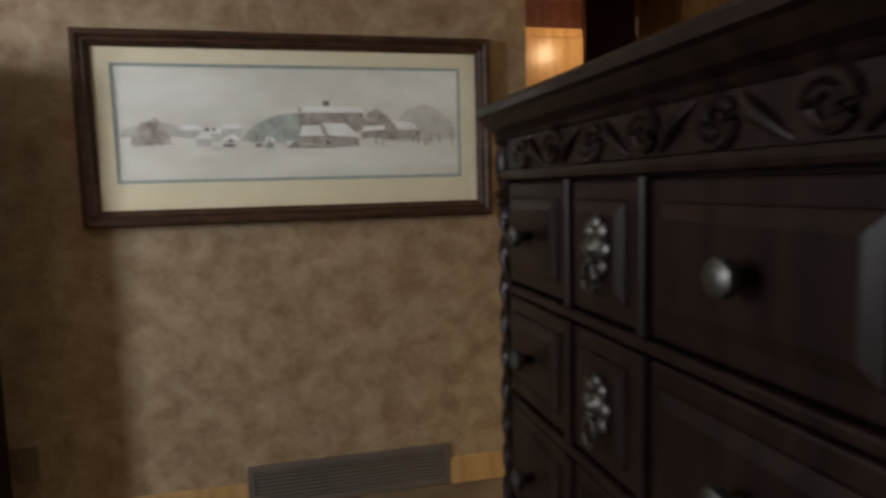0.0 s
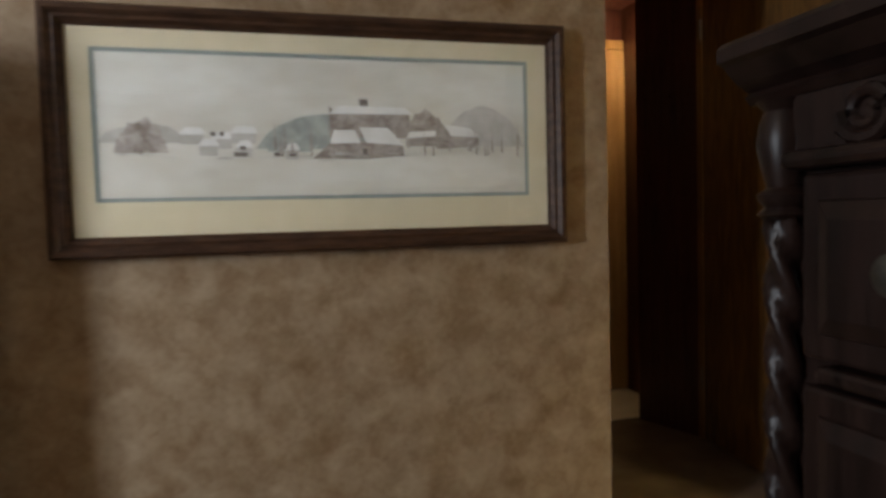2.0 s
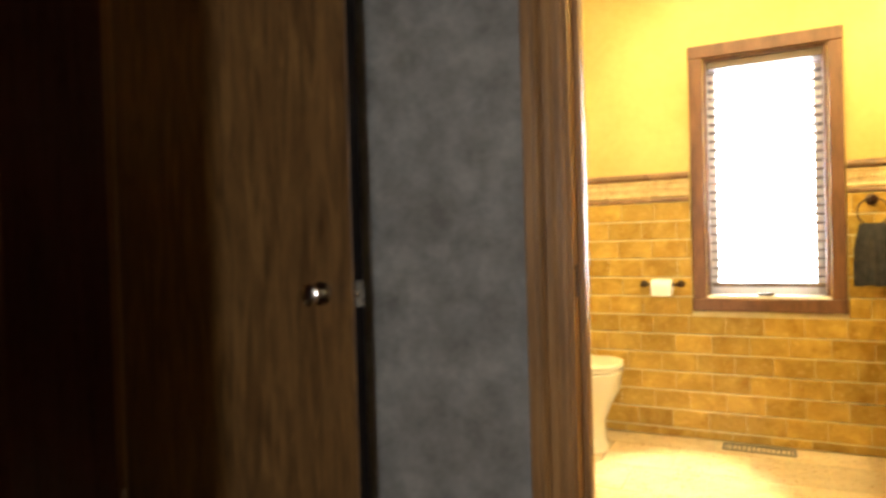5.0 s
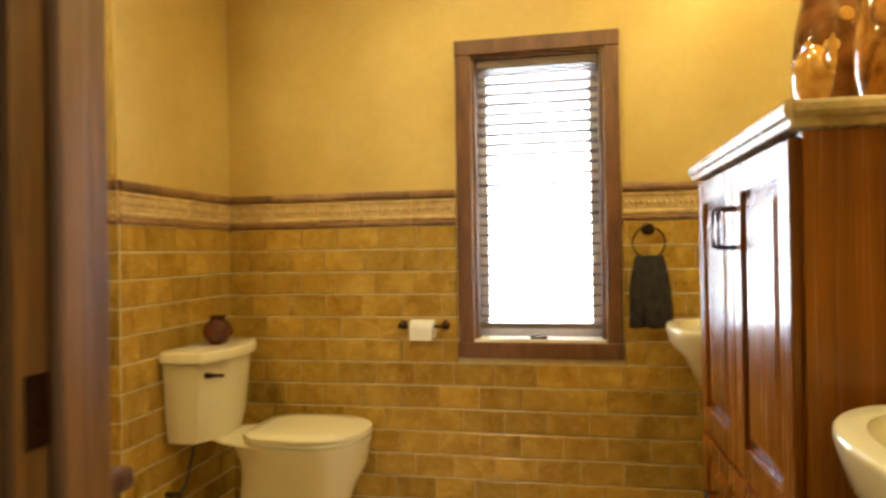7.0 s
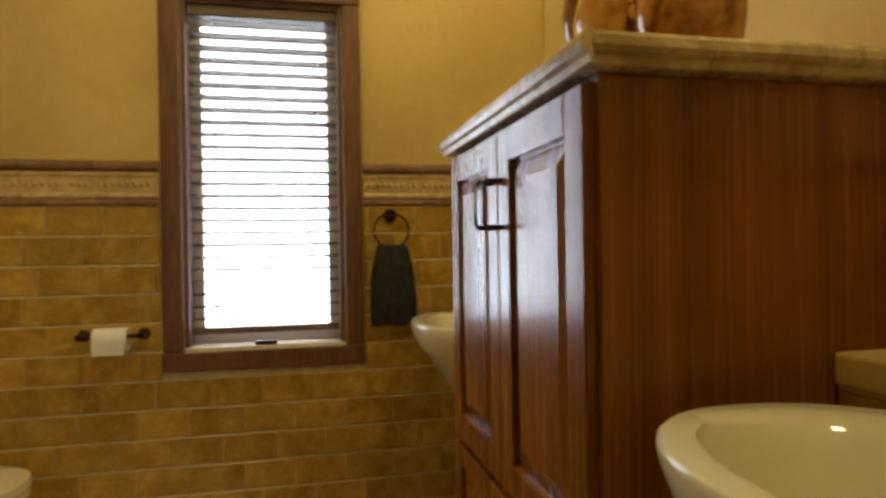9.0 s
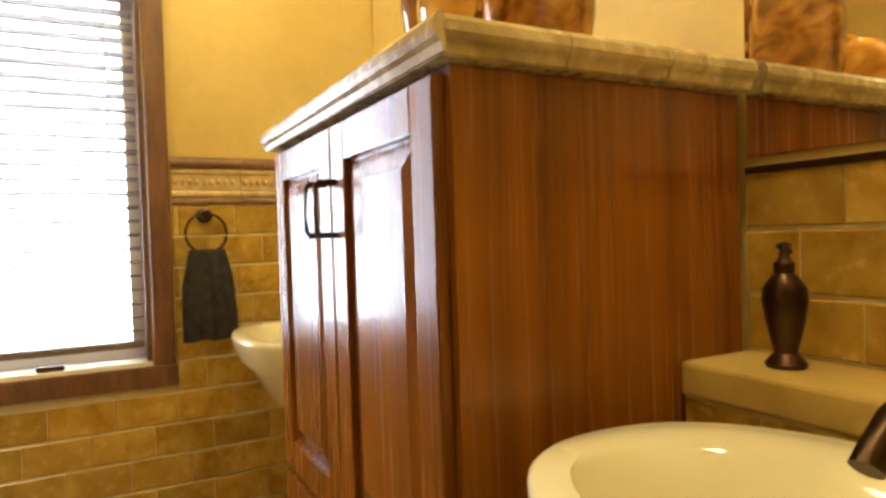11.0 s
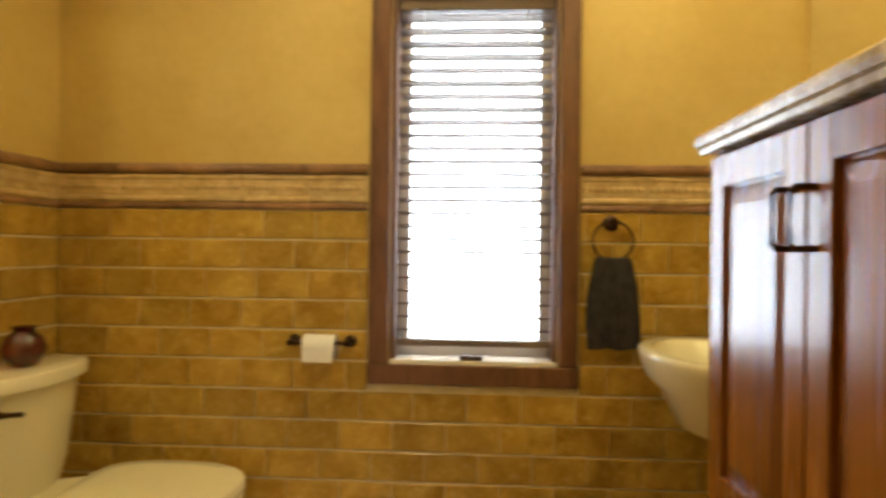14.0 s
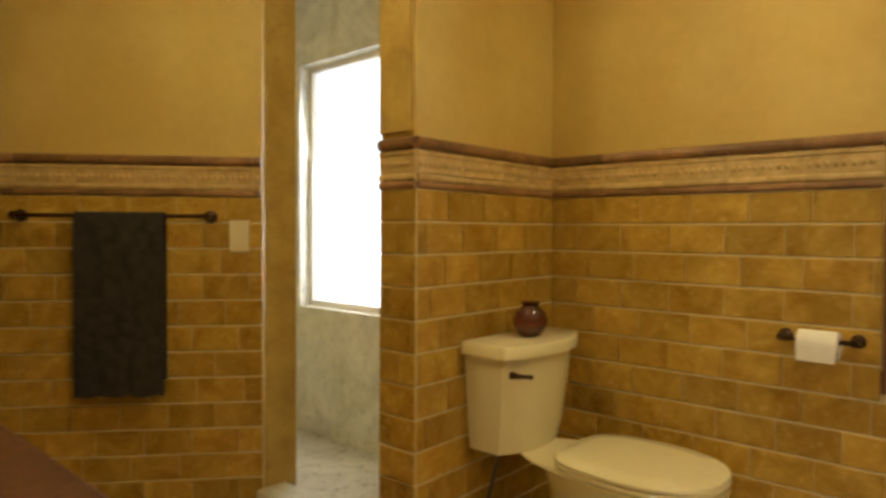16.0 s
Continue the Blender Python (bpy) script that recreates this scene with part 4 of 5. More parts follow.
# the framed winter print
def picture():
    x0, x1, z0, z1, y = -0.642, 0.656, 0.968, 1.562, YP
    p = thing("framed_picture", ((x0 + x1) / 2, y, z0), "wide walnut-framed winter farm print with a cream mat", "picture")
    fw = 0.050
    prof = [(0, 0), (0.030, 0), (0.036, 0.006), (0.036, 0.016), (0.026, 0.026), (0.028, 0.034), (0.018, 0.042), (0.014, fw), (0, fw)]
    rings = []
    for sx, sz in ((0, 0), (1, 0), (1, 1), (0, 1), (0, 0)):
        rings.append([((x0 + q if sx == 0 else x1 - q), y - 0.001 - pp, (z0 + q if sz == 0 else z1 - q)) for pp, q in prof])
    b = bm_loft(rings, False)
    bmesh.ops.remove_doubles(b, verts=b.verts[:], dist=1e-6)
    part("frame", b, M_FRAME, p)
    a0, a1, b0, b1 = x0 + fw, x1 - fw, z0 + fw, z1 - fw
    m0, m1, n0, n1 = -0.542, 0.552, 1.100, 1.466
    part("mat", bm_boxes((a0 - 0.004, y - 0.012, b0 - 0.004, a1 + 0.004, y - 0.010, n0), (a0 - 0.004, y - 0.012, n1, a1 + 0.004, y - 0.010, b1 + 0.004),
                         (a0 - 0.004, y - 0.012, n0, m0, y - 0.010, n1), (m1, y - 0.012, n0, a1 + 0.004, y - 0.010, n1)), M_MAT, p)
    k = 0.010
    part("inner_mat", bm_boxes((m0, y - 0.0105, n0, m1, y - 0.009, n0 + k), (m0, y - 0.0105, n1 - k, m1, y - 0.009, n1), (m0, y - 0.0105, n0 + k, m0 + k, y - 0.009, n1 - k), (m1 - k, y - 0.0105, n0 + k, m1, y - 0.009, n1 - k)), M_MATEDGE, p)
    e0, e1, g0, g1 = m0 + k, m1 - k, n0 + k, n1 - k
    sheet = part("print_sheet", bm_boxes((e0, y - 0.0085, g0, e1, y - 0.006, g1)), M_SNOWPRINT, p)
    W, Hh = e1 - e0, g1 - g0
    layer = [0]

    def flat(name, pts, m):
        """A patch of printed ink, in fractions of the sheet."""
        layer[0] += 1
        yy = y - 0.0086 - 0.00005 * layer[0]
        part(name, bm_loft([[(e0 + W * u, q, g0 + Hh * w) for u, w in pts] for q in (yy, yy - 0.00003)]), m, sheet)

    def mound(name, u0, u1, w0, hs, m):
        n = 14
        rr = random.Random(int(u0 * 1000))
        pts = [(u0, w0)] + [(u0 + (u1 - u0) * i / n, w0 + hs * math.sin(math.pi * i / n) ** 0.6 * rr.uniform(*((0.94, 1.0) if name == "printed_hill" else (0.75, 1.05)))) for i in range(1, n)] + [(u1, w0)]
        flat(name, pts, m)
    mound("printed_hill", 0.335, 0.66, 0.34, 0.26, M_INKGREEN)
    mound("printed_hill", 0.78, 0.999, 0.36, 0.32, M_INKHAZE)
    mound("printed_trees", 0.0, 0.19, 0.38, 0.15, M_INKHAZE)
    mound("printed_trees", 0.03, 0.145, 0.31, 0.26, M_INKTREE)
    mound("printed_trees", 0.68, 0.80, 0.42, 0.22, M_INKTREE)
    mound("printed_trees", 0.36, 0.46, 0.32, 0.20, M_INKGREEN)
    flat("printed_barn", [(0.505, 0.42), (0.505, 0.66), (0.52, 0.60), (0.70, 0.60), (0.70, 0.42)], M_INKBARN)
    flat("printed_roof", [(0.505, 0.60), (0.53, 0.66), (0.69, 0.65), (0.71, 0.60)], M_INKSNOW)
    flat("printed_cupola", [(0.578, 0.66), (0.578, 0.71), (0.598, 0.71), (0.598, 0.66)], M_INKDARK)
    flat("printed_barn", [(0.465, 0.27), (0.51, 0.40), (0.68, 0.40), (0.685, 0.29), (0.60, 0.265)], M_INKBARN)
    flat("printed_roof", [(0.505, 0.38), (0.515, 0.48), (0.565, 0.48), (0.578, 0.385)], M_INKSNOW)
    flat("printed_roof", [(0.592, 0.385), (0.575, 0.50), (0.645, 0.50), (0.685, 0.37)], M_INKSNOW)
    flat("printed_door", [(0.583, 0.30), (0.583, 0.345), (0.594, 0.345), (0.594, 0.30)], M_INKDARK)
    flat("printed_barn", [(0.69, 0.36), (0.69, 0.43), (0.72, 0.42), (0.745, 0.46), (0.77, 0.42), (0.77, 0.36)], M_INKBARN)
    flat("printed_roof", [(0.69, 0.42), (0.70, 0.47), (0.765, 0.48), (0.775, 0.44)], M_INKSNOW)
    flat("printed_house", [(0.765, 0.34), (0.765, 0.45), (0.785, 0.53), (0.805, 0.44), (0.875, 0.43), (0.875, 0.36)], M_INKBARN)
    flat("printed_roof", [(0.785, 0.53), (0.855, 0.50), (0.88, 0.43), (0.805, 0.44)], M_INKSNOW)
    for u, w, s in ((0.17, 0.44, 0.05), (0.24, 0.41, 0.04), (0.28, 0.45, 0.055), (0.21, 0.36, 0.04), (0.29, 0.35, 0.035), (0.40, 0.33, 0.03)):
        flat("printed_house", [(u, w - 0.07), (u, w), (u + s, w), (u + s, w - 0.07)], M_INKHAZE)
        flat("printed_roof", [(u - 0.004, w), (u + 0.01, w + 0.05), (u + s - 0.004, w + 0.05), (u + s + 0.006, w)], M_INKSNOW)
    for u, w, s in ((0.285, 0.285, 0.03), (0.375, 0.285, 0.022), (0.41, 0.285, 0.016), (0.235, 0.43, 0.012), (0.255, 0.43, 0.01), (0.30, 0.33, 0.012)):
        flat("printed_shed", [(u, w), (u, w + 0.03), (u + s, w + 0.03), (u + s, w)], M_INKDARK)
    rr = random.Random(7)
    for i in range(34):
        u = rr.choice([rr.uniform(0.03, 0.14), rr.uniform(0.84, 0.98), rr.uniform(0.37, 0.46), rr.uniform(0.69, 0.8)])
        w = rr.uniform(0.28, 0.36)
        h = rr.uniform(0.10, 0.22)
        flat("printed_trunk", [(u, w), (u + 0.0012, w + h), (u + 0.0018, w + h), (u + 0.006, w)], M_INKTREE)
    for i in range(16):
        u, w = rr.uniform(0.03, 0.9), rr.uniform(0.245, 0.31)
        flat("printed_fence", [(u, w), (u, w + 0.008), (u + rr.uniform(0.015, 0.05), w + 0.008), (u + rr.uniform(0.015, 0.05), w)], M_INKHAZE)
    g = part("glazing", bm_boxes((a0 - 0.003, y - 0.0165, b0 - 0.003, a1 + 0.003, y - 0.0150, b1 + 0.003)), M_PANE, p)
    g.visible_shadow = False


M_SNOWPRINT = mat("print_paper_winter", (0.52, 0.49, 0.41), (0.63, 0.615, 0.55), 0.8, 3.0, 14, 0.0, stretch=(1, 1, 2.5))
M_INKGREEN = mat("ink_grey_green", (0.26, 0.28, 0.25), (0.40, 0.41, 0.37), 0.8, 30, 90, 0.0)
M_INKHAZE = mat("ink_haze", (0.38, 0.355, 0.31), (0.50, 0.475, 0.43), 0.8, 20, 90, 0.0)
M_INKTREE = mat("ink_trees", (0.20, 0.16, 0.13), (0.44, 0.39, 0.34), 0.8, 40, 120, 0.0)
M_INKBARN = mat("ink_barn", (0.20, 0.165, 0.14), (0.40, 0.35, 0.30), 0.8, 30, 120, 0.0)
M_INKSNOW = mat("ink_snow", (0.62, 0.61, 0.57), (0.70, 0.69, 0.65), 0.8, 20, 90, 0.0)
M_INKDARK = mat("ink_dark", (0.12, 0.10, 0.09), (0.18, 0.15, 0.13), 0.8, 20, 90, 0.0)
picture()


# ---- carved dresser ----
def rosette(y, z, x, parent, big):
    """A knob, or a pierced flower pull, facing -x."""
    if not big:
        part("knob", bm_tube([(x, y, z), (x - 0.006, y, z), (x - 0.012, y, z), (x - 0.018, y, z), (x - 0.026, y, z), (x - 0.030, y, z)], [0.006, 0.006, 0.009, 0.0155, 0.0145, 0.006], 18), M_PEWTER, parent, "round pewter knob", True)
        return
    k = part("flower_pull", bm_tube([(x, y, z), (x - 0.004, y, z), (x - 0.008, y, z), (x - 0.014, y, z)], [0.014, 0.014, 0.010, 0.004], 16), M_PEWTER, parent, "pewter flower-shaped pull", True)
    for i in range(8):
        a = 2 * math.pi * i / 8
        cy, cz = y + 0.019 * math.cos(a), z + 0.026 * math.sin(a)
        part("petal", bm_tube([(x, cy, cz), (x - 0.004, cy, cz), (x - 0.008, cy, cz)], [0.010, 0.010, 0.003], 10), M_PEWTER, k, "", True)
    part("drop_ring", bm_tube([(x - 0.010, y + 0.014 * math.sin(2 * math.pi * i / 20), z - 0.030 + 0.016 * math.cos(2 * math.pi * i / 20)) for i in range(20)], 0.0025, 8, True), M_PEWTER, k, "", True)


def dresser():
    xf, xb, y1, y0 = 0.277, 0.93, 1.450, 0.31
    d = thing("carved_dresser", (0.60, 0.88, 0), "dark walnut carved dresser with pewter pulls", "dresser")
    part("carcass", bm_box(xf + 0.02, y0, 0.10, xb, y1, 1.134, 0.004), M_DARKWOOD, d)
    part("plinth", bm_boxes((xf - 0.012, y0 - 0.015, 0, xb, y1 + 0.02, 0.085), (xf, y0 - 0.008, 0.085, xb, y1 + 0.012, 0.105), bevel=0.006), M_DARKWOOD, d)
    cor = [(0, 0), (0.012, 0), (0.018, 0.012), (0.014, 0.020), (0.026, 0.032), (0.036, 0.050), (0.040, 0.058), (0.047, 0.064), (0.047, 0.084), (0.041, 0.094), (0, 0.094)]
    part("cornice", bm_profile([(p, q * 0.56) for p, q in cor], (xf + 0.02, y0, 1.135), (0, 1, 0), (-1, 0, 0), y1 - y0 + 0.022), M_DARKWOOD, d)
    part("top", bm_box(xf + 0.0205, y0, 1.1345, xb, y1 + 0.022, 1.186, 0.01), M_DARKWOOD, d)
    fr = part("frieze", bm_box(xf + 0.006, y0, 1.090, xf + 0.0195, y1 - 0.03, 1.134), M_DARKWOOD, d)
    # carved scrolls along the frieze
    yy = y1 - 0.10
    i = 0
    while yy > y0 + 0.1:
        s = 1 if i % 2 else -1
        pts = []
        for k in range(22):
            a = k / 21 * 3.4 * math.pi
            r = 0.005 + 0.017 * (1 - k / 21)
            pts.append((xf + 0.004, yy + r * math.cos(a) * 1.1, 1.112 + s * r * math.sin(a)))
        part("carved_scroll", bm_tube(pts, [0.0065 - 0.003 * k / 21 for k in range(22)], 7), M_DARKWOOD, fr, "", True)
        part("carved_leaf", bm_tube([(xf + 0.006, yy - 0.025, 1.112 - s * 0.018), (xf + 0.001, yy - 0.045, 1.112), (xf + 0.006, yy - 0.075, 1.112 + s * 0.020)], [0.003, 0.008, 0.002], 8), M_DARKWOOD, fr, "", True)
        yy -= 0.105
        i += 1
    part("rail_moulding", bm_box(xf - 0.010, y0, 1.074, xf + 0.0195, y1 - 0.03, 1.089, 0.006), M_DARKWOOD, d)
    # drawer fronts
    rows = 5
    hz = 0.150
    widths = (0.222, 0.165, 0.285, 0.165, 0.222)
    for r in range(rows):
        zt = 1.074 - r * (hz + 0.018)
        part("drawer_rail", bm_box(xf - 0.004, y0, zt - hz - 0.016, xf + 0.0195, y1 - 0.06, zt - hz - 0.003, 0.004), M_DARKWOOD, d)
        yb = y1 - 0.036
        for c, cw in enumerate(widths):
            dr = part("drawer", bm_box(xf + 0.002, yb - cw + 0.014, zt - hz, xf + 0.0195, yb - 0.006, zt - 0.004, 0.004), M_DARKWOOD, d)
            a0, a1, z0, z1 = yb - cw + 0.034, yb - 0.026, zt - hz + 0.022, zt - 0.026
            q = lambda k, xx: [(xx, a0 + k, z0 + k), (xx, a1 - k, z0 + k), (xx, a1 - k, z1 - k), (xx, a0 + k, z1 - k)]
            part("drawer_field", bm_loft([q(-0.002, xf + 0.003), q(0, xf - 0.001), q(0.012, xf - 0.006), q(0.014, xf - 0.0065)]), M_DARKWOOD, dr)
            rosette(yb - cw / 2 - 0.003, zt - hz / 2, xf - 0.0065, dr, c % 2 == 1)
            part("stile", bm_tube([(xf + 0.004, yb - cw + 0.004, zt - hz - 0.002), (xf + 0.004, yb - cw + 0.004, zt - 0.002)], 0.009, 10), M_DARKWOOD, d, "", True)
            yb -= cw
    # twisted corner column
    ccx, ccy = xf + 0.014, y1 - 0.012
    rings = []
    n = 20
    for k in range(90):
        z = 0.13 + k * (0.905 / 89)
        tw = z * 115
        rings.append([(ccx + (0.0135 + 0.0045 * math.cos(3 * (2 * math.pi * i / n) + tw)) * math.cos(2 * math.pi * i / n), ccy + (0.0135 + 0.0045 * math.cos(3 * (2 * math.pi * i / n) + tw)) * math.sin(2 * math.pi * i / n), z) for i in range(n)])
    part("rope_column", bm_loft(rings), M_DARKWOOD, d, "rope-twisted corner column", True, 80)
    part("column_cap", bm_lathe(ccx, ccy, [(q * 0.66, 1.134 - (1.134 - w) * 0.62) for q, w in [(0.024, 0.973), (0.034, 0.980), (0.024, 0.990), (0.032, 1.000), (0.034, 1.007), (0.022, 1.017), (0.026, 1.035), (0.034, 1.075), (0.030, 1.105), (0.024, 1.12), (0.034, 1.134)]], 24), M_DARKWOOD, d, "", True)
    part("column_foot", bm_lathe(ccx, ccy, [(0.024, 0.106), (0.024, 0.118), (0.017, 0.131)], 24), M_DARKWOOD, d, "", True)


dresser()


# dark tall chest at the picture wall
def chest():
    x1, x0, yb, yf, h = -0.905, -1.62, YP - 0.006, 2.40, 1.46
    d = thing("tall_chest", (-1.4, 2.5, 0), "tall dark wooden chest with fluted corners", "cabinet")
    part("body", bm_box(x0, yf + 0.02, 0.06, x1, yb, h - 0.03, 0.004), M_DARKWOOD, d)
    part("plinth", bm_box(x0 - 0.015, yf, 0, x1 + 0.015, yb, 0.0595, 0.006), M_DARKWOOD, d)
    part("top", bm_box(x0 - 0.015, yf - 0.005, h - 0.0295, x1 + 0.018, yb, h, 0.008), M_DARKWOOD, d)
    for i in range(4):
        part("flute", bm_tube([(x1 - 0.012 - i * 0.018, yf + 0.018, 0.08), (x1 - 0.012 - i * 0.018, yf + 0.018, h - 0.05)], 0.008, 8), M_DARKWOOD, d, "", True)
    for s in range(2):
        part("door", bm_box(x0 + 0.02 + s * 0.31, yf + 0.004, 0.08, x0 + 0.32 + s * 0.30, yf + 0.0195, h - 0.05, 0.004), M_DARKWOOD, d)


chest()

gr = thing("wall_grille", (0.0, YP, 0.0), "grey-brown return air grille low on the wall", "vent")
part("frame", bm_boxes((-0.21, YP - 0.012, 0.005, 0.485, YP - 0.001, 0.025), (-0.21, YP - 0.012, 0.13, 0.485, YP - 0.001, 0.15), (-0.21, YP - 0.012, 0.025, -0.19, YP - 0.001, 0.13), (0.465, YP - 0.012, 0.025, 0.485, YP - 0.001, 0.13)), M_GRILLE, gr)
for i in range(8):
    part("slat", bm_box(-0.19, YP - 0.010, 0.028 + i * 0.013, 0.465, YP - 0.001, 0.036 + i * 0.013), M_GRILLE, gr)
structure("baseboard", bm_boxes((-0.885, YP - 0.014, 0, -0.212, YP - 0.0008, 0.095), (0.487, YP - 0.014, 0, XC + 0.002, YP - 0.0008, 0.095)), M_HALLDOOR, "stained wooden baseboard")

wo = thing("wall_outlet", (-0.86, YP, 0.24), "tan plastic power outlet low on the wallpapered wall", "outlet")
part("plate", bm_box(-0.895, YP - 0.007, 0.185, -0.825, YP - 0.001, 0.30, 0.003), M_OUTLET, wo)
for zz in (0.222, 0.263):
    part("socket", bm_box(-0.876, YP - 0.0095, zz - 0.014, -0.844, YP - 0.0065, zz + 0.014, 0.002), M_OUTLET, wo)
bw = tagged(thing("window_3", (-3.06, 1.35, 0.85), "bedroom window that lets in cool daylight", "window"), kind="structure")
part("window_frame", bm_boxes((-3.08, 0.8, 0.85, -3.03, 0.84, 2.05), (-3.08, 1.16, 0.85, -3.03, 1.2, 2.05), (-3.08, 0.84, 0.85, -3.03, 1.16, 0.9), (-3.08, 0.84, 2.0, -3.03, 1.16, 2.05)), M_VINYL, bw)
pane = part("pane", bm_box(-3.06, 0.84, 0.9, -3.056, 1.16, 2.0), M_PANE, bw)
pane.visible_shadow = False
bl = thing("bedroom_ceiling_light", (-2.35, 0.3, 2.4), "lit bedroom ceiling lamp", "ceiling light")
part("canopy", bm_lathe(-2.35, 0.3, [(0.08, HB - 0.001), (0.08, HB - 0.02), (0.03, HB - 0.04)], 24), M_BRASS, bl, "", True)


# ---- wall tiles and borders, piece by piece ----
PITCH, TLEN, GAP, TOPZ = 0.0945, 0.168, 0.006, 1.178
tile_cache = {}


def tile_mesh(w, h, t=0.008, name="tile"):
    key = (name, round(w, 3), round(h, 3))
    if key not in tile_cache:
        k = 0.0025
        r = lambda ins, d: [(-w / 2 + ins, d, -h / 2 + ins), (w / 2 - ins, d, -h / 2 + ins), (w / 2 - ins, d, h / 2 - ins), (-w / 2 + ins, d, h / 2 - ins)]
        b = bm_loft([r(0, 0), r(0, -t + k), r(k, -t)])
        me = bpy.data.meshes.new(name)
        b.to_mesh(me)
        b.free()
        tile_cache[key] = me
    return tile_cache[key]


def set_piece(name, me, material, parent, p, along, wob=0.0):
    if not me.materials:
        me.materials.append(material)
    ob = new(name, me)
    ob.parent = parent
    yaw = math.degrees(math.atan2(along[1], along[0]))
    ob.matrix_basis = pose(p[0], p[1], p[2], random.uniform(-wob, wob), random.uniform(-wob, wob), yaw + random.uniform(-wob, wob))
    return ob


def lay_wall(parent, origin, along, length, ztop=TOPZ, zbot=0.0, hole=None, phase=0.0, border=True):
    """Running-bond stone tiles; the wall's face is on the right-hand side of 'along'."""
    o, a = Vector((*origin, 0)), Vector((*along, 0)).normalized()
    out = Vector((a.y, -a.x, 0))
    ob = part("grout_bed", bm_loft([[o + a * s + out * d + Vector((0, 0, z)) for s, d in ((0, 0), (length, 0), (length, 0.006), (0, 0.006))] for z in (zbot, ztop)]) if hole is None else
              [join(b1, b2) for b1, b2 in [(bm_loft([[o + a * s + out * d + Vector((0, 0, z)) for s, d in ((0, 0), (hole[0], 0), (hole[0], 0.006), (0, 0.006))] for z in (zbot, ztop)]),
               join(bm_loft([[o + a * s + out * d + Vector((0, 0, z)) for s, d in ((hole[1], 0), (length, 0), (length, 0.006), (hole[1], 0.006))] for z in (zbot, ztop)]),
                    bm_loft([[o + a * s + out * d + Vector((0, 0, z)) for s, d in ((hole[0], 0), (hole[1], 0), (hole[1], 0.006), (hole[0], 0.006))] for z in (zbot, hole[2])])))]][0], M_GROUT, parent)
    z = ztop
    row = 0
    while z > zbot + 0.02:
        h = min(PITCH, z - zbot)
        zc = z - h / 2
        spans = [(0, length)]
        if hole and z - h < 2 and z > hole[2] + 0.01:
            spans = [(0, hole[0]), (hole[1], length)]
        for s0, s1 in spans:
            s = s0 - ((phase + row * 0.5 + random.choice([0, 0.12, -0.1])) % 1.0) * TLEN
            while s < s1 - 0.012:
                e0, e1 = max(s, s0), min(s + TLEN, s1)
                if e1 - e0 > 0.012:
                    w = round((e1 - e0 - 0.0018) / 0.002) * 0.002
                    p = o + a * ((e0 + e1) / 2) + out * 0.0012
                    set_piece("tile", tile_mesh(w, round(h - GAP, 3)), M_TILE, parent, (p.x, p.y, zc), a, 0.28)
                s += TLEN
        z -= PITCH
        row += 1
    if not border:
        return
    spans = [(0, length)]
    if hole:
        spans = [(0, hole[0] - 0.002), (hole[1] + 0.002, length)]
    for s0, s1 in spans:
        lay_border(parent, o, a, out, s0, s1)


LINER = [(0, 0), (0.012, 0.0), (0.020, 0.008), (0.022, 0.017), (0.019, 0.028), (0.010, 0.034), (0, 0.034)]
LOWER = [(0, 0), (0.010, 0.0), (0.015, 0.006), (0.015, 0.014), (0.010, 0.021), (0, 0.021)]


def strip(name, prof, o, a, out, s0, s1, z, m, parent):
    return part(name, bm_profile(prof, o + a * s0 + Vector((0, 0, z)), a, out, s1 - s0), m, parent)


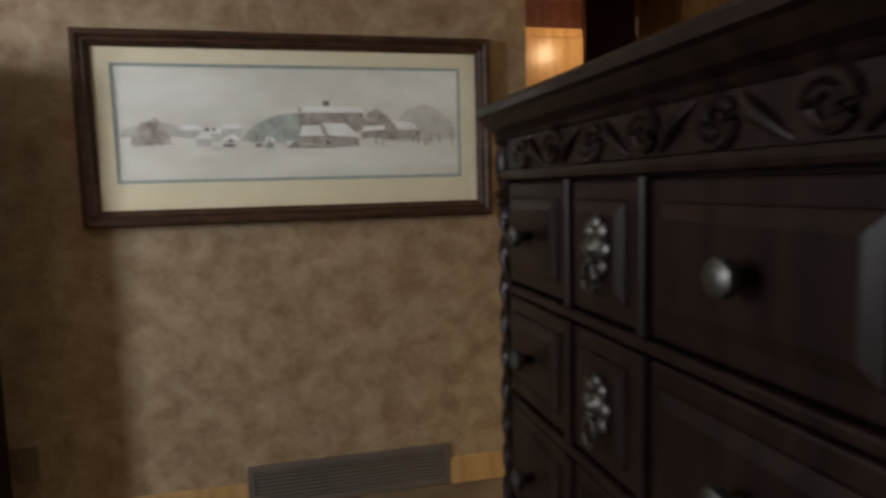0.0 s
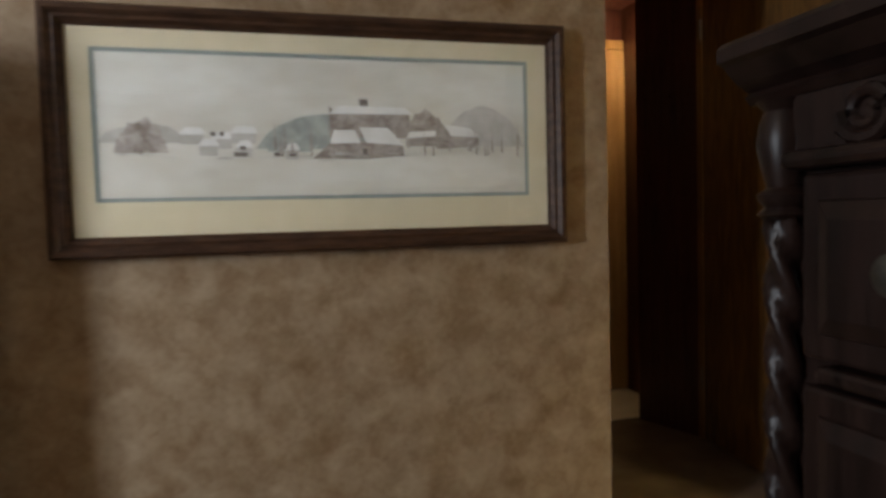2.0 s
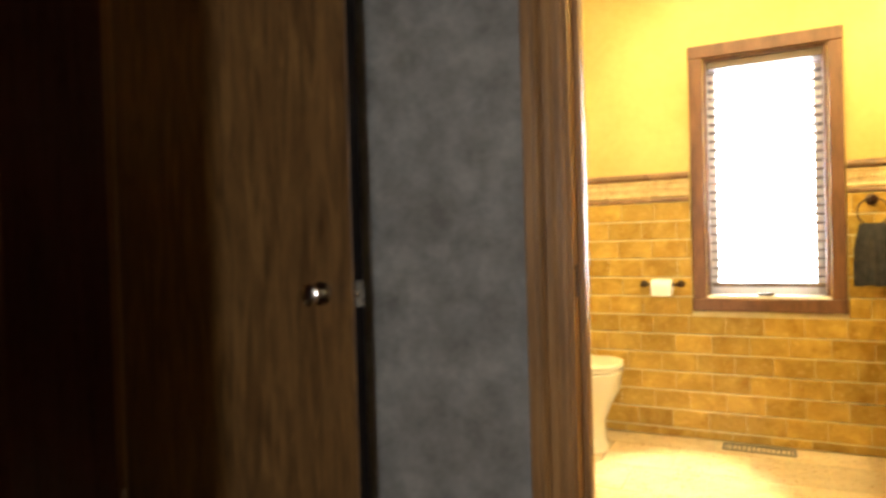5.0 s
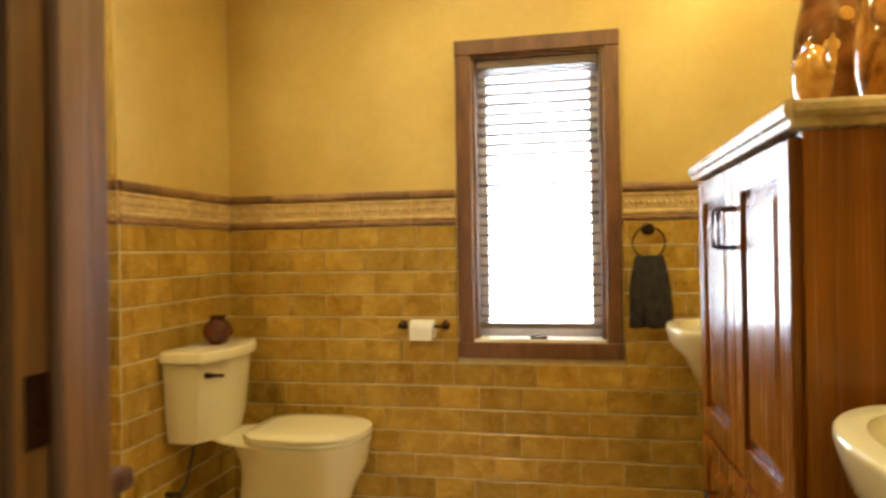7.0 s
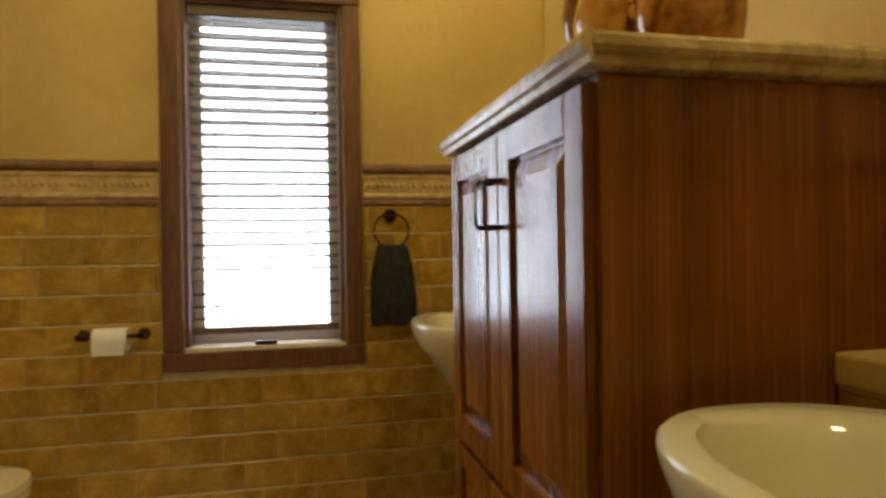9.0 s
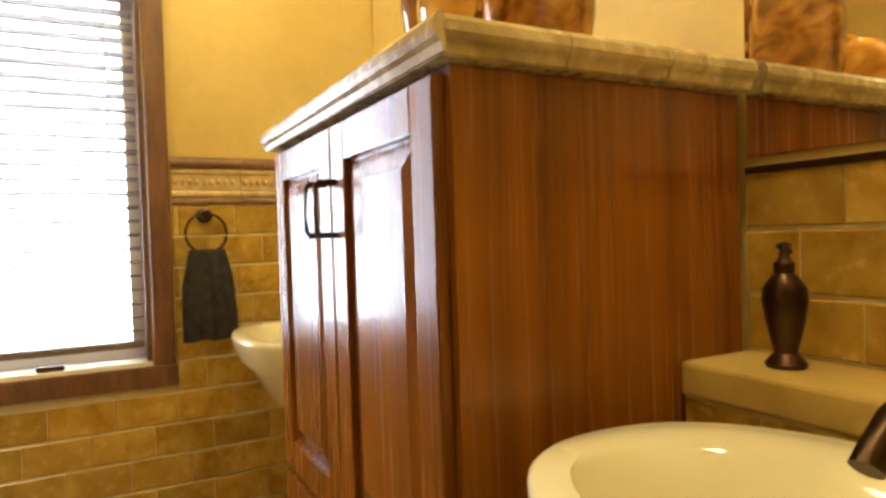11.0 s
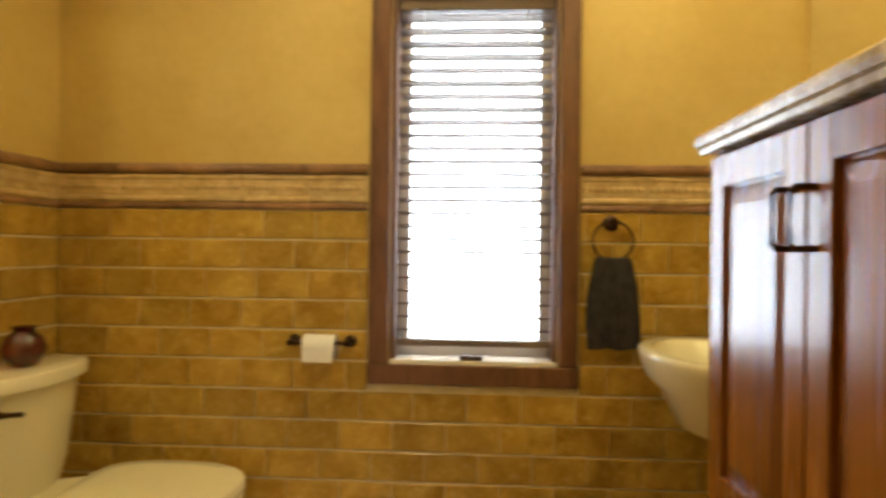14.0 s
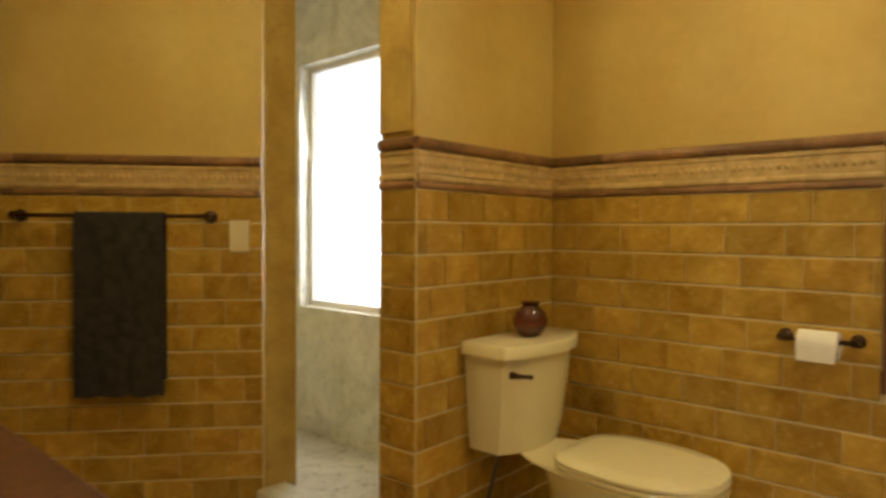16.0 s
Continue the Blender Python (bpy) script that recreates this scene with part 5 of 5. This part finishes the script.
def lay_border(parent, o, a, out, s0, s1):
    s = s0
    while s < s1 - 0.01:
        e = min(s + 0.205, s1)
        strip("liner", LINER, o, a, out, s, e - 0.002, 1.291, M_LINER, parent)
        s = e
    s = s0
    while s < s1 - 0.01:
        e = min(s + 0.205, s1)
        band = strip("carved_band", [(0, 0), (0.009, 0), (0.009, 0.048), (0.013, 0.052), (0.013, 0.062), (0.006, 0.066), (0, 0.066)], o, a, out, s, e - 0.002, 1.224, M_BORDER, parent)
        b = bmesh.new()
        t = s + 0.012
        while t < e - 0.012:
            c = o + a * t + out * 0.009 + Vector((0, 0, 1.248))
            up = Vector((0, 0, 1))
            f = [b.verts.new(c + a * (0.0085 * math.cos(q * math.pi / 3)) + up * (0.012 * math.sin(q * math.pi / 3))) for q in range(6)]
            tip = b.verts.new(c + out * 0.007)
            for q in range(6):
                b.faces.new((f[q], f[(q + 1) % 6], tip))
            t += 0.021
        bmesh.ops.recalc_face_normals(b, faces=b.faces[:])
        tagged(part("carved_beads", b, M_BORDER, band), kind="stuff")
        strip("rope_liner", LOWER, o, a, out, s, e - 0.002, 1.201, M_BORDER, parent)
        strip("lower_liner", LOWER, o, a, out, s, e - 0.002, 1.179, M_LINER, parent)
        s = e


def tiled(name, label):
    return tagged(thing(name, (0, 0, 0), label, "tile wainscot"), kind="structure")


tw = tiled("wainscot_window", "honey stone tile wainscot with carved border under the window")
lay_wall(tw, (XW, YT - 0.0095), (0, -1), YT - 0.0095 - 0.86, hole=(YT - 0.0095 - 2.176, YT - 0.0095 - 1.518, 0.636))
tt = tiled("wainscot_toilet", "honey stone tile wainscot behind the toilet")
lay_wall(tt, (3.178, YT), (1, 0), XW - 3.178, phase=0.3)
te = tiled("wainscot_stub_end", "honey stone tile on the end of the partition")
lay_wall(te, (3.178, 3.335), (0, -1), 3.335 - YT + 0.008, phase=0.1)
td = tiled("wainscot_diagonal", "honey stone tile wainscot on the slanting wall")
lay_wall(td, (D1.x, D1.y), (-dn.x, -dn.y), (D1 - D0).length, phase=0.6)
ts = tiled("wainscot_south", "honey stone tile between ledge and mirror")
lay_wall(ts, (2.424, 0.845), (-1, 0), 0.55, ztop=1.149, zbot=0.875, border=False)
tl = tiled("wainscot_ledge", "honey stone tile on the low wall")
lay_wall(tl, (CX0 - 0.006, 0.984), (-1, 0), 0.57, ztop=0.824, border=False, phase=0.4)

# stone floor
ft = tagged(thing("floor_tiles", (0, 0, 0), "honey stone floor tiles", "floor"), kind="structure")
FW = 0.305
ix = 0
x = 1.88
while x < 3.87:
    y = 0.86 - (ix % 2) * FW / 2
    while y < 4.8:
        y0, y1_, x1_ = max(y, 0.86), min(y + FW, 4.75), min(x + FW, 3.885)
        mid_y = (y0 + y1_) / 2
        if y1_ - y0 > 0.03 and not (x + FW / 2 > 3.16 and mid_y > 3.17):
            me = tile_mesh(round(x1_ - x - 0.005, 3), round(y1_ - y0 - 0.005, 3), 0.008, "floor_tile")
            if not me.materials:
                me.materials.append(M_FTILE)
            ob = new("floor_tile", me)
            ob.parent = ft
            ob.matrix_basis = pose((x + x1_) / 2, mid_y, -0.008, -90, 0, 0)
        y += FW
    x += FW
    ix += 1
